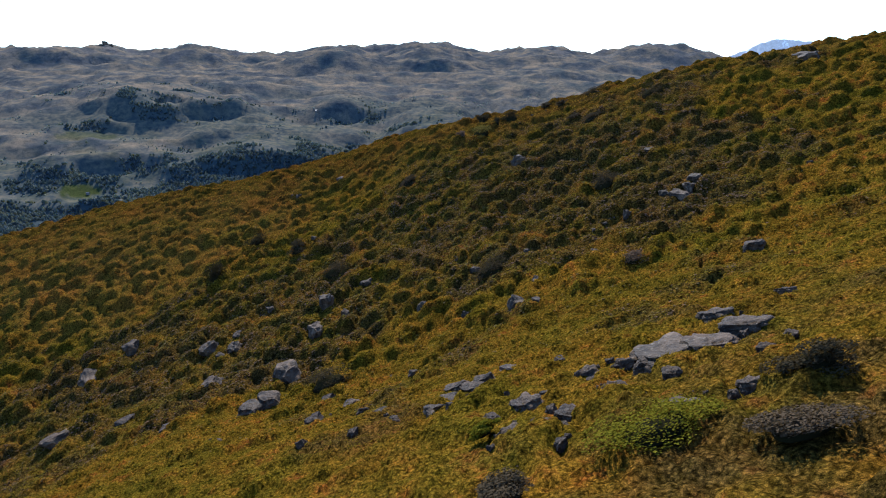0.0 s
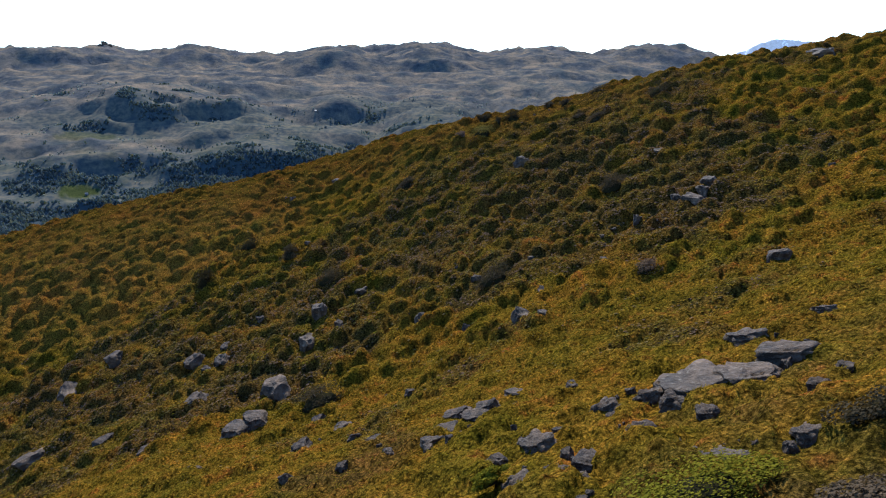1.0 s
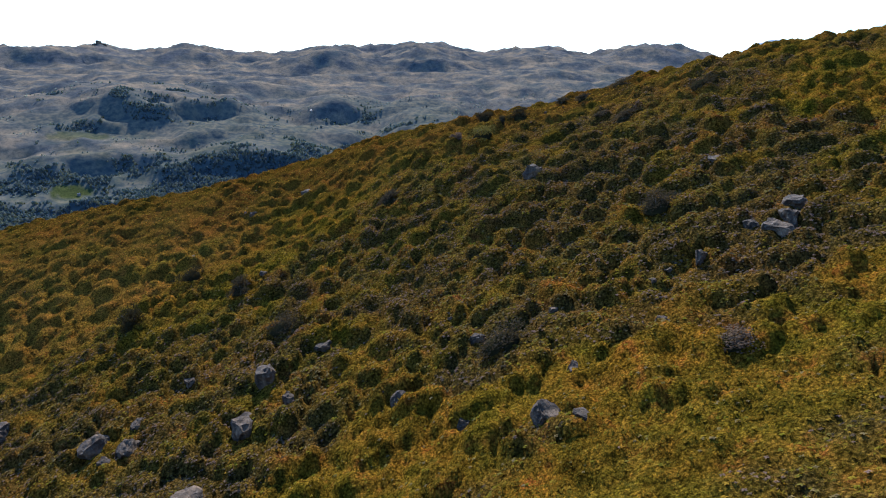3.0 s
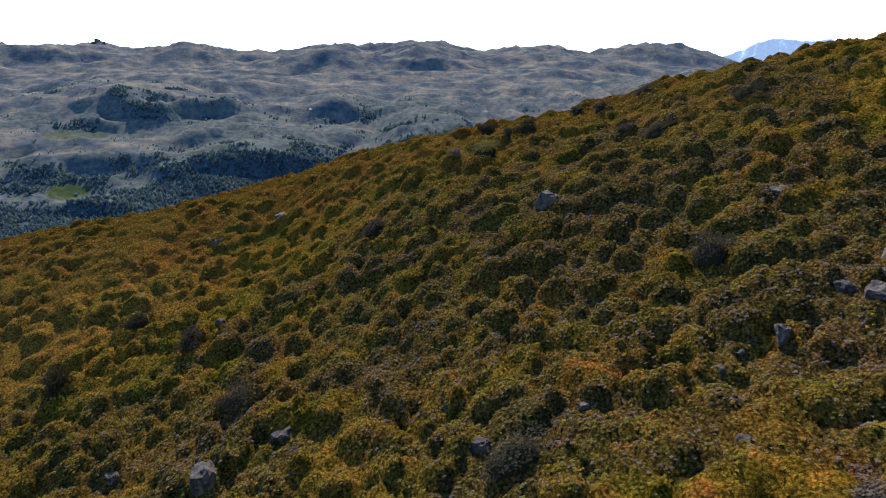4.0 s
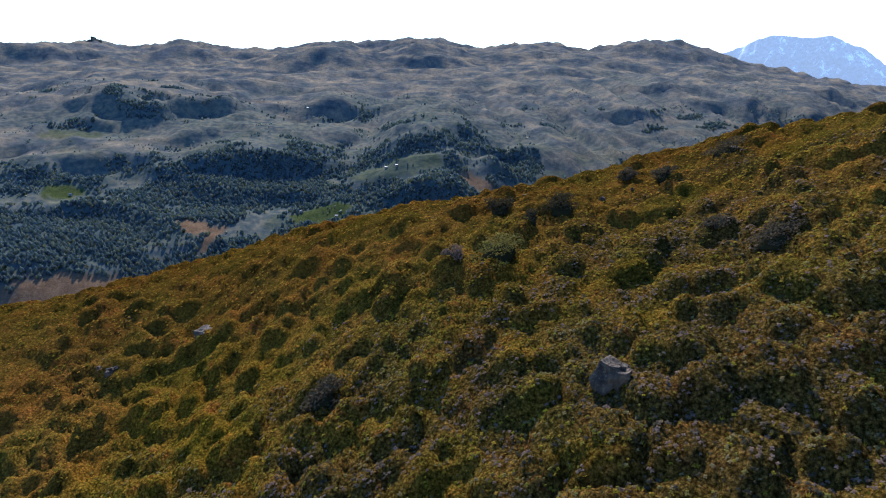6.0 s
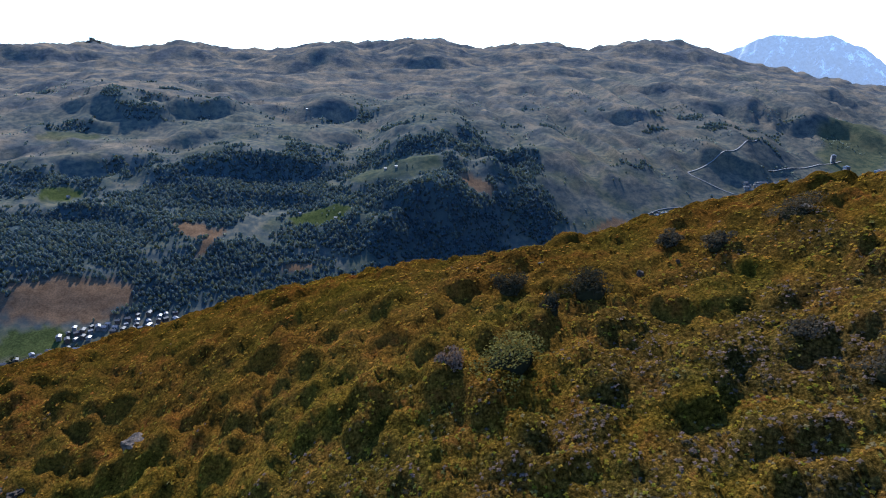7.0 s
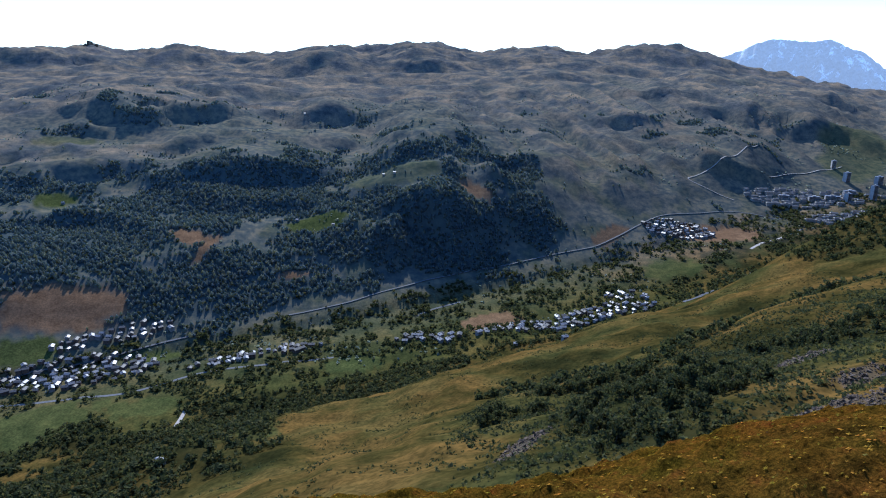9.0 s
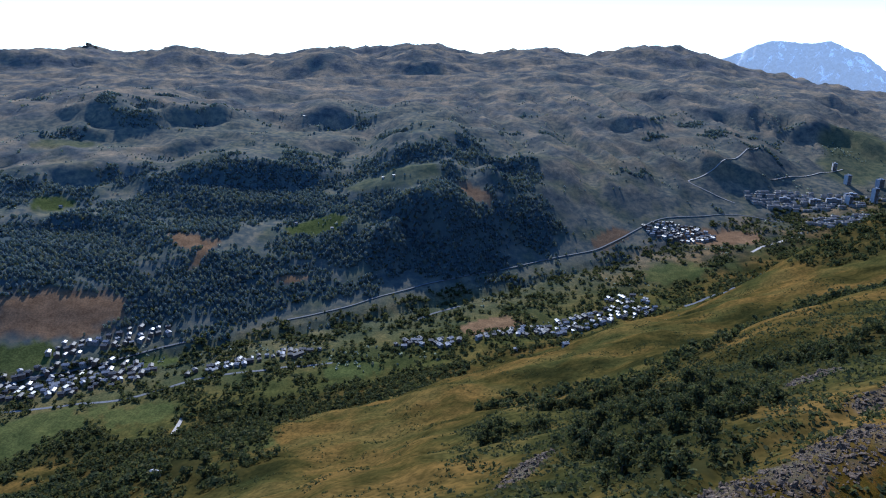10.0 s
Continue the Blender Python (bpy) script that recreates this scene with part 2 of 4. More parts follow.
def land_material():
    m, t, b = material("land", 0.95)
    at = place(t)
    mid, fine, grit = noise_node(t, at, 0.8, 5, 0.68), noise_node(t, at, 6.0, 4, 0.7), noise_node(t, at, 24.0, 2, 0.6)
    warp = blend(t, 0.12, at, t.nodes[-1].outputs["Color"], "ADD")
    sprigs = node(t, "ShaderNodeTexVoronoi", Scale=9.0)
    t.links.new(warp, sprigs.inputs["Vector"])
    leaves = node(t, "ShaderNodeTexVoronoi", Scale=27.0)
    t.links.new(warp, leaves.inputs["Vector"])
    # heath of the near hill: olive, ochre and rust, with shade painted dark between the sprigs
    green = steps(t, mid, [(0.30, (0.062, 0.052, 0.006)), (0.43, (0.172, 0.126, 0.011)), (0.56, (0.290, 0.182, 0.017)), (0.66, (0.325, 0.145, 0.020)), (0.76, (0.290, 0.092, 0.020))])
    gold = steps(t, mid, [(0.32, (0.110, 0.074, 0.013)), (0.5, (0.270, 0.176, 0.026)), (0.70, (0.345, 0.178, 0.033))])
    heath = blend(t, cover(t, "gold"), green, gold)
    drift = noise_node(t, at, 0.22, 4, 0.6)
    heath = blend(t, 0.8, heath, steps(t, drift, [(0.36, (0.72, 0.92, 0.8)), (0.5, (1.0, 1.0, 1.0)), (0.64, (1.08, 0.88, 0.9))]), "MULTIPLY")
    # shrub patches: dark foliage, its colour lowered further for the cushions' own shade
    grey = steps(t, fine, [(0.35, (0.024, 0.022, 0.010)), (0.5, (0.068, 0.054, 0.021)), (0.68, (0.150, 0.110, 0.042))])
    heath = blend(t, calc(t, "MULTIPLY", cover(t, "shrub"), 0.88), heath, grey)
    heath = blend(t, 0.85, heath, steps(t, fine, [(0.32, (0.18, 0.19, 0.18)), (0.5, (0.92, 0.92, 0.92)), (0.7, (1.75, 1.6, 1.25))]), "MULTIPLY")
    # painted shade: colour darkens in the gaps between sprigs and leaves
    heath = blend(t, calc(t, "MULTIPLY", cover(t, "gap_shade"), 0.85), heath, steps(t, sprigs.outputs["Distance"], [(0.1, (1.5, 1.45, 1.3)), (0.5, (0.75, 0.75, 0.75)), (0.8, (0.16, 0.17, 0.2))]), "MULTIPLY")
    heath = blend(t, calc(t, "MULTIPLY", cover(t, "gap_shade"), 0.7), heath, steps(t, leaves.outputs["Distance"], [(0.1, (1.5, 1.45, 1.3)), (0.55, (0.7, 0.7, 0.7)), (0.8, (0.25, 0.25, 0.3))]), "MULTIPLY")
    # the colour darkens towards the brow, to make up for the fading sprig gaps
    heath = blend(t, 1.0, heath, steps(t, cover(t, "gap_shade"), [(0.3, (0.40, 0.38, 0.38)), (0.95, (1.0, 1.0, 1.0))]), "MULTIPLY")
    heath = blend(t, 1.0, heath, (1.05, 0.92, 0.95), "MULTIPLY")
    # moor, meadow, woodland floor and bare rock of the slopes further off, some tinted with haze
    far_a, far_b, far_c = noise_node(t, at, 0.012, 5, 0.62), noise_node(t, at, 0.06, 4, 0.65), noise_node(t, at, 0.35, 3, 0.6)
    # haze is painted in: far moor, scrub and wood floor get bluish, lighter colours
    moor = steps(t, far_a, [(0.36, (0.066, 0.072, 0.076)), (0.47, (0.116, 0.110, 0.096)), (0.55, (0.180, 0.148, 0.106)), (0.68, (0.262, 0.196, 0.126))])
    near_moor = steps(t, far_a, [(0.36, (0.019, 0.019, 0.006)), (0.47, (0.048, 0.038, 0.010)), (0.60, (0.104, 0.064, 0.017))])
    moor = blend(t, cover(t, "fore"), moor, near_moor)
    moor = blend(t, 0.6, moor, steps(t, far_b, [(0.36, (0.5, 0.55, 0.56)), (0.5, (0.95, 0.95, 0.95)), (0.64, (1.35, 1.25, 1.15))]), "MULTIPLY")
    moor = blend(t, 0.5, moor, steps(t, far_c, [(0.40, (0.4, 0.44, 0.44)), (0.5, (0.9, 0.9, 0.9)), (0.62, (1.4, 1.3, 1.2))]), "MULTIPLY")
    lawn = steps(t, far_b, [(0.3, (0.040, 0.049, 0.016)), (0.7, (0.078, 0.084, 0.026))])
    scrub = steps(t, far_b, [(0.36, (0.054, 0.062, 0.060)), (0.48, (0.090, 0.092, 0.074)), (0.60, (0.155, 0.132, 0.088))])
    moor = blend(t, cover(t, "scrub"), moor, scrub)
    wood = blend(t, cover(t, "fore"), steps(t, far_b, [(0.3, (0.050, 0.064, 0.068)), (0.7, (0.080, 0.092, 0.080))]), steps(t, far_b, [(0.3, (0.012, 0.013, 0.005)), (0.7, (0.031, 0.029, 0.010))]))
    stubble = blend(t, 0.6, steps(t, far_b, [(0.3, (0.11, 0.066, 0.036)), (0.7, (0.20, 0.122, 0.066))]), steps(t, far_c, [(0.40, (0.6, 0.6, 0.6)), (0.62, (1.25, 1.2, 1.1))]), "MULTIPLY")
    rock = steps(t, far_b, [(0.3, (0.075, 0.070, 0.066)), (0.7, (0.175, 0.160, 0.145))])
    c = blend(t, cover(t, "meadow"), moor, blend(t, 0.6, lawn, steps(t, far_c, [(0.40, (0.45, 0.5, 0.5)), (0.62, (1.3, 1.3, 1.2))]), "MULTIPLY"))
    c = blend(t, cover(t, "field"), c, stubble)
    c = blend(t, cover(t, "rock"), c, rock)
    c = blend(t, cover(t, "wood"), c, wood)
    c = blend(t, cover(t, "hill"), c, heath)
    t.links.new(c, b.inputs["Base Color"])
    # no wet gloss
    b.inputs["Specular IOR Level"].default_value = 0.0
    lift = calc(t, "ADD", calc(t, "MULTIPLY", sprigs.outputs["Distance"], -0.9), calc(t, "MULTIPLY", leaves.outputs["Distance"], -0.4))
    bump(t, b, calc(t, "MULTIPLY", calc(t, "ADD", lift, calc(t, "MULTIPLY", fine, 0.6)), cover(t, "hill")), 0.9, 0.12)
    return m


LAND = land_material()

# ---- the ground sheet ----
def sheet(name, verts, faces, mat, smooth=True):
    me = bpy.data.meshes.new(name)
    verts, faces = np.asarray(verts, np.float32), np.asarray(faces, np.int32)
    n = faces.shape[1]
    me.vertices.add(len(verts))
    me.vertices.foreach_set("co", verts.ravel())
    me.loops.add(faces.size)
    me.loops.foreach_set("vertex_index", faces.ravel())
    me.polygons.add(len(faces))
    me.polygons.foreach_set("loop_start", np.arange(0, faces.size, n, dtype=np.int32))
    me.polygons.foreach_set("use_smooth", np.full(len(faces), smooth))
    me.materials.append(mat)
    me.update(calc_edges=True)
    return me


def grid_faces(rows, cols):
    i = (np.arange(rows - 1)[:, None] * cols + np.arange(cols - 1)[None, :]).ravel()
    return np.stack([i, i + 1, i + cols + 1, i + cols], 1)


def give(me, name, values):
    a = me.attributes.new(name, "FLOAT", "POINT")
    a.data.foreach_set("value", np.asarray(values, np.float32).ravel())


def blobs(x, y, spots, crisp=False):
    """Patches, soft or crisp at the edge: centre, half length, half width, turn in degrees, strength."""
    s = np.zeros_like(x)
    for cx, cy, a, b, turn, k in spots:
        c, d = math.cos(radians(turn)), math.sin(radians(turn))
        p, q = ((x - cx) * c + (y - cy) * d) / a, (-(x - cx) * d + (y - cy) * c) / b
        far_out = (p ** 4 + q ** 4) ** 0.25 if crisp else np.hypot(p, q)
        s = np.maximum(s, k * (1 - ramp(far_out + (0.06 if crisp else 0.25) * fbm(x / (0.5 * b), y / (0.5 * b), 3, 90), 0.92 if crisp else 0.75, 1.0 if crisp else 1.05)))
    return s


MEADOWS = ((-251, 1392, 75, 44, 22, 1), (-624, 942, 60, 40, 24, 1), (-440, 962, 46, 26, 17, 1), (484, 1286, 75, 50, 10, 0.8), (-122, 913, 50, 30, 17, 1), (-502, 764, 90, 65, 17, 0.9),
           (-384, 800, 60, 36, 16, 0.9), (-830, 1421, 48, 39, 32, 1), (-146, 516, 20, 42, 25, 0.8), (-98, 1583, 125, 77, -9, 0.6), (-984, 1770, 83, 59, 11, 0.6), (1310, 2015, 119, 274, -39, 0.6))
FIELDS = ((-615, 1039, 110, 55, 14, 1), (652, 1468, 102, 47, -3, 1), (97, 1076, 58, 33, 26, 0.9), (-445, 1247, 60, 12, 81, 1), (-269, 1202, 32, 14, 24, 1), (-488, 1279, 48, 31, -23, 1),
          (91, 1501, 57, 26, -41, 0.9), (400, 1450, 60, 22, 40, 0.9))
WOODS = ((-694, 1235, 190, 150, 1, 1), (-466, 1530, 270, 150, 10, 1), (23, 1372, 250, 105, 19, 1), (166, 1752, 150, 69, -45, 0.9), (-345, 1128, 210, 95, 40, 1), (-858, 2060, 205, 160, 4, 0.8),
         (-1056, 1879, 118, 80, -7, 0.8), (-312, 2140, 94, 100, -10, 0.7), (912, 2076, 262, 150, -59, 0.6), (274, 1335, 235, 51, 26, 1), (771, 1329, 118, 80, 15, 1), (-148, 1082, 150, 45, 19, 1),
         (560, 1180, 90, 30, 30, 0.9))
THICKETS = ((-208, 774, 117, 70, 18, 1), (-227, 480, 120, 130, -17, 0.9), (-421, 721, 40, 54, 49, 1), (36, 325, 20, 18, 18, 0.8),
            (-60, 860, 150, 30, 18, 0.9), (180, 960, 130, 22, 14, 0.8), (330, 560, 90, 60, 20, 0.7))
THICKETS = THICKETS + ((95, 262, 30, 26, 0, 0.9), (66, 250, 26, 32, -10, 1), (64, 212, 20, 16, 20, 1), (98, 378, 60, 16, 32, 1), (140, 408, 60, 18, 30, 0.9), (72, 402, 36, 13, 30, 0.9), (180, 318, 60, 28, 20, 0.75), (60, 490, 40, 14, 25, 0.7), (100, 320, 36, 18, 20, 0.8), (540, 800, 120, 90, 20, 0.9), (-60, 800, 120, 42, 18, 1), (-330, 690, 90, 36, 18, 1), (-300, 620, 120, 70, 20, 0.9), (-480, 690, 120, 30, 15, 0.9), (-60, 700, 60, 30, 25, 0.7))
SCREES = ((75, 182, 38, 8, 20, 1), (100, 196, 20, 8, 15, 1), (128, 228, 14, 6, 15, 0.8), (31, 244, 22, 5, 55, 0.9), (138, 275, 14, 5, 20, 0.8), (54, 176, 14, 6, 20, 1))


def shrub_cover(x, y):
    """Where grey-leaved dwarf shrubs crowd the near hill."""
    spots = ((6, 60, 17, 13, 20, 1), (13, 50, 18, 11, 10, 1), (-20, 50, 14, 12, 10, 0.6), (10, 69, 16, 7, 10, 0.7), (-22, 44, 24, 13, 12, 0.95), (-3, 46, 12, 7, 20, 0.6), (11, 14, 8, 6, 0, 0.6), (14, 22, 6, 6, 0, 0.45), (15, 46, 12, 6, 10, 0.9), (15, 66, 11, 8, 10, 0.8))
    v = 0.75 * ramp(fbm(x / 7, y / 7, 3, 95), 0.0, 0.7) + 0.7 * blobs(x, y, spots) + 0.42 * noise2(x / 2.7, y / 2.2, 94)
    return 0.78 * ramp(v, 0.05, 1.05) * (1 - 0.7 * ramp(y - 0.45 * x, 62, 74))


def wood_cover(x, y):
    w, u = valley(x, y)
    q = (w - 1070) / (np.maximum(w - 1070, 0) + np.maximum(4250 - np.hypot(x, y), 0) + 1)
    band = ramp(q, 0.012, 0.03) * (1 - ramp(q, 0.13, 0.30)) * (1 - ramp(u, 500, 1300))
    v = 0.80 * band + 0.55 * blobs(x, y, WOODS) + 0.72 * fbm(x / 150, y / 110, 4, 102, 0.6) - 0.12
    return np.clip(v, 0, 1) * (1 - blobs(x, y, MEADOWS)) * (1 - blobs(x, y, FIELDS)) * (w > 1060)


def thicket_cover(x, y):
    return blobs(x, y, THICKETS) * (0.35 + 0.65 * ramp(fbm(x / 24, y / 24, 3, 104), -0.4, 0.28)) * (1 - blobs(x, y, SCREES))


az = np.radians(np.concatenate([np.arange(-180, -44, 4.0), np.arange(-44, 44, 0.155), np.arange(44, 181, 4.0)]))
rings = np.concatenate([np.arange(0.5, 10, 0.8), np.arange(10, 112, 0.25), 112 * 1.0105 ** np.arange(0, 357)])
RR, AA = np.meshgrid(rings, az, indexing="ij")
GX, GY = RR * np.sin(AA), RR * np.cos(AA)
GZ = ground_z(GX, GY)
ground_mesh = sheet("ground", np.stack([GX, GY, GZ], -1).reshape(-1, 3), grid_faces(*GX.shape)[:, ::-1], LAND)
give(ground_mesh, "hill", hill_mask(GX, GY))
give(ground_mesh, "gap_shade", 1 - 0.7 * ramp(GY, 58, 84))
give(ground_mesh, "shrub", shrub_cover(GX, GY))
far_off = RR > 140
def on_far(fn):
    v = np.zeros_like(GX)
    v[far_off] = fn(GX[far_off], GY[far_off])
    return v


give(ground_mesh, "gold", ramp(ramp(GY, 50, 82) * 0.9 + ramp(-GX, 6, 34) * 0.7 * ramp(GY, 40, 62) + 0.35 * fbm(GX / 9, GY / 9, 3, 98), 0.25, 1.0) * (1 - 0.8 * ramp(GY, 74, 92)))
W_ALL, U_ALL = valley(GX, GY)
Q_ALL = np.maximum(W_ALL - 1070, 0) / (np.maximum(W_ALL - 1070, 0) + np.maximum(4250 - RR, 0) + 1)
RIBBED = ramp(np.degrees(AA), -1, 6) * ramp(Q_ALL, 0.03, 0.1) * (1 - ramp(Q_ALL, 0.45, 0.65))
# scrub grows in the gullies; its darker tone also stands in for their shade
give(ground_mesh, "scrub", np.clip(1.6 * RIBBED * (0.92 - ribs(GX, GY)) + (1 - 0.75 * RIBBED) * on_far(lambda x, y: (1 - ramp(Q_ALL[far_off] + 0.2 * fbm(x / 380, y / 260, 3, 106), 0.20, 0.48)) * ramp(Q_ALL[far_off], 0.0, 0.02)), 0, 1))
# lower further off, where the haze-tinted colours take over
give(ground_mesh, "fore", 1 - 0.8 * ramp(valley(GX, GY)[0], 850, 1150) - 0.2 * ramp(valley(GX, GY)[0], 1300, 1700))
give(ground_mesh, "wood", on_far(lambda x, y: np.maximum(wood_cover(x, y), 0.8 * thicket_cover(x, y))))
give(ground_mesh, "meadow", np.maximum(0.55 * ramp(W_ALL, 760, 860) * (1 - ramp(W_ALL, 1060, 1130)) * (1 - ramp(U_ALL, 700, 1100)), np.maximum(on_far(lambda x, y: blobs(x, y, MEADOWS)), 0.45 * ramp(fbm(GX / 75, GY / 75, 4, 96), -0.2, 0.5) * (0.55 + 0.45 * ramp(W_ALL, 500, 700)) * (1 - ramp(RR, 1300, 2400)))))
give(ground_mesh, "field", on_far(lambda x, y: blobs(x, y, FIELDS, True)))
give(ground_mesh, "rock", np.maximum(ramp(RR, 3300, 4000) * ramp(fbm(GX / 120, GY / 120, 4, 97), -0.1, 0.6) * 0.8, 0.35 * on_far(lambda x, y: blobs(x, y, SCREES) * ramp(fbm(x / 9, y / 9, 2, 99), -0.4, 0.3))))
ground = tagged(new("ground", ground_mesh), "heath-covered alpine hillside, valley and far mountain slopes", "ground", kind="structure")

# ---- more materials ----
def rock_material():
    m, t, b = material("schist", 0.8)
    at = place(t)
    a, f = noise_node(t, at, 1.6, 5, 0.65), noise_node(t, at, 14.0, 4, 0.7)
    c = steps(t, a, [(0.34, (0.018, 0.014, 0.010)), (0.45, (0.054, 0.037, 0.023)), (0.55, (0.104, 0.070, 0.042)), (0.68, (0.205, 0.138, 0.080))])
    lichen = steps(t, f, [(0.55, (0, 0, 0)), (0.68, (1, 1, 1))])
    c = blend(t, calc(t, "MULTIPLY", lichen, 0.5), c, (0.22, 0.19, 0.14))
    rnd = t.nodes.new("ShaderNodeObjectInfo").outputs["Random"]
    c = blend(t, 0.6, c, steps(t, rnd, [(0.0, (0.72, 0.72, 0.72)), (1.0, (1.25, 1.15, 1.05))]), "MULTIPLY")
    t.links.new(c, b.inputs["Base Color"])
    bump(t, b, calc(t, "ADD", a, calc(t, "MULTIPLY", f, 0.5)), 1.0, 0.2)
    return m


def leaf_material(name, stops, island=0.6, rough=0.7, through_light=0.4):
    """Leaves: each one its own tone, whole clumps tinted by the attribute tone."""
    m, t, b = material(name, rough)
    b.inputs["Specular IOR Level"].default_value = 0.0
    geo = t.nodes.new("ShaderNodeNewGeometry").outputs["Random Per Island"]
    c = blend(t, 1.0, steps(t, cover(t, "tone"), stops), (1.05, 0.92, 0.95), "MULTIPLY")
    c = blend(t, island, c, steps(t, geo, [(0.0, (0.35, 0.38, 0.35)), (0.6, (1.0, 1.0, 1.0)), (1.0, (1.5, 1.45, 1.35))]), "MULTIPLY")
    t.links.new(c, b.inputs["Base Color"])
    glow = t.nodes.new("ShaderNodeBsdfTranslucent")
    t.links.new(blend(t, 1.0, c, (1.5, 1.35, 0.8), "MULTIPLY"), glow.inputs["Color"])
    mix = t.nodes.new("ShaderNodeMixShader")
    mix.inputs[0].default_value = through_light
    t.links.new(b.outputs[0], mix.inputs[1])
    t.links.new(glow.outputs[0], mix.inputs[2])
    t.links.new(mix.outputs[0], t.nodes["Material Output"].inputs["Surface"])
    return m


def tree_material(name, stops, through_light=0.35, haze_sheen=0.0):
    m, t, b = material(name, 0.9)
    b.inputs["Specular IOR Level"].default_value = 0.0
    # the blue tint of this sheen stands in for haze on far trees
    b.inputs["Sheen Weight"].default_value, b.inputs["Sheen Tint"].default_value = haze_sheen, (0.42, 0.62, 1.0, 1)
    rnd = t.nodes.new("ShaderNodeObjectInfo").outputs["Random"]
    geo = t.nodes.new("ShaderNodeNewGeometry").outputs["Random Per Island"]
    c = steps(t, calc(t, "FRACT", calc(t, "ADD", rnd, geo)), stops)
    n = noise_node(t, place(t), 0.9, 3, 0.7)
    c = blend(t, 0.7, c, steps(t, n, [(0.35, (0.45, 0.48, 0.5)), (0.65, (1.5, 1.45, 1.2))]), "MULTIPLY")
    t.links.new(c, b.inputs["Base Color"])
    glow = t.nodes.new("ShaderNodeBsdfTranslucent")
    t.links.new(blend(t, 1.0, c, (1.3, 1.3, 0.9), "MULTIPLY"), glow.inputs["Color"])
    mix = t.nodes.new("ShaderNodeMixShader")
    mix.inputs[0].default_value = through_light
    t.links.new(b.outputs[0], mix.inputs[1])
    t.links.new(glow.outputs[0], mix.inputs[2])
    t.links.new(mix.outputs[0], t.nodes["Material Output"].inputs["Surface"])
    return m


def plain_material(name, a, b_, rough, scale=1.0, metal=0.0, level=0.4):
    m, t, b = material(name, rough)
    b.inputs["Metallic"].default_value = metal
    b.inputs["Specular IOR Level"].default_value = level
    n = noise_node(t, place(t), scale, 4, 0.6)
    c = steps(t, n, [(0.3, a), (0.7, b_)])
    rnd = t.nodes.new("ShaderNodeObjectInfo").outputs["Random"]
    c = blend(t, 0.5, c, steps(t, rnd, [(0.0, (0.65, 0.65, 0.68)), (1.0, (1.3, 1.27, 1.2))]), "MULTIPLY")
    t.links.new(c, b.inputs["Base Color"])
    return m


ROCK = rock_material()
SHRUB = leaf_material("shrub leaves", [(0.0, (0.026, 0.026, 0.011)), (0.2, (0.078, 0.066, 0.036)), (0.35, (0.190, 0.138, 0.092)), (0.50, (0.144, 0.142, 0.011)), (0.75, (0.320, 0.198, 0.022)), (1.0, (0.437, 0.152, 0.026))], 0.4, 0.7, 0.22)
GRASS = leaf_material("grass blades", [(0.0, (0.130, 0.115, 0.012)), (0.45, (0.280, 0.205, 0.021)), (0.75, (0.400, 0.215, 0.030)), (1.0, (0.420, 0.150, 0.030))], 0.35, 0.7, 0.3)
# haze over the far trees is put into the pale bluish colour and sheen
HAZY_CONIFER = tree_material("hazed conifer needles", [(0.0, (0.125, 0.155, 0.195)), (0.6, (0.165, 0.190, 0.218)), (1.0, (0.245, 0.245, 0.225))], 0.75, 0.7)
BROADLEAF = tree_material("broad leaves", [(0.0, (0.033, 0.040, 0.022)), (0.6, (0.062, 0.068, 0.033)), (1.0, (0.115, 0.104, 0.046))])
BARK = plain_material("bark", (0.05, 0.04, 0.03), (0.11, 0.09, 0.07), 0.9, 3.0)
WALL_PALE = plain_material("rendered wall", (0.17, 0.15, 0.13), (0.30, 0.27, 0.23), 0.85, 0.5)
WALL_WOOD = plain_material("weathered timber wall", (0.08, 0.055, 0.04), (0.16, 0.11, 0.075), 0.8, 0.8)
ROOF_METAL = plain_material("sheet metal roof", (0.10, 0.10, 0.11), (0.20, 0.20, 0.215), 0.48, 0.6, 0.2, 0.3)
ROOF_SLATE = plain_material("slate roof", (0.045, 0.042, 0.042), (0.095, 0.088, 0.085), 0.6, 0.9, 0.0, 0.25)
ASPHALT = plain_material("worn asphalt", (0.085, 0.085, 0.090), (0.150, 0.150, 0.150), 0.9, 0.3, 0.0, 0.08)
GRAVEL = plain_material("gravel track", (0.22, 0.19, 0.16), (0.34, 0.30, 0.26), 0.8, 0.3)
CONCRETE = plain_material("concrete facade", (0.30, 0.29, 0.28), (0.46, 0.44, 0.42), 0.8, 0.2)
DARK_GLASS = plain_material("window glass", (0.02, 0.025, 0.03), (0.04, 0.05, 0.06), 0.15, 0.5)


# ---- helpers for things ----
rng = np.random.default_rng(7)


def part(name, me, parent, label=""):
    ob = new(name, me)
    ob.parent = parent
    return tagged(ob, label)


def mesh_of(bm, name, mat, smooth=True):
    me = bpy.data.meshes.new(name)
    bm.to_mesh(me)
    bm.free()
    me.materials.append(mat)
    for p in me.polygons:
        p.use_smooth = smooth
    return me


def empty_at(name, m):
    ob = new(name)
    ob.empty_display_size = 0.3
    ob.matrix_basis = m
    return ob


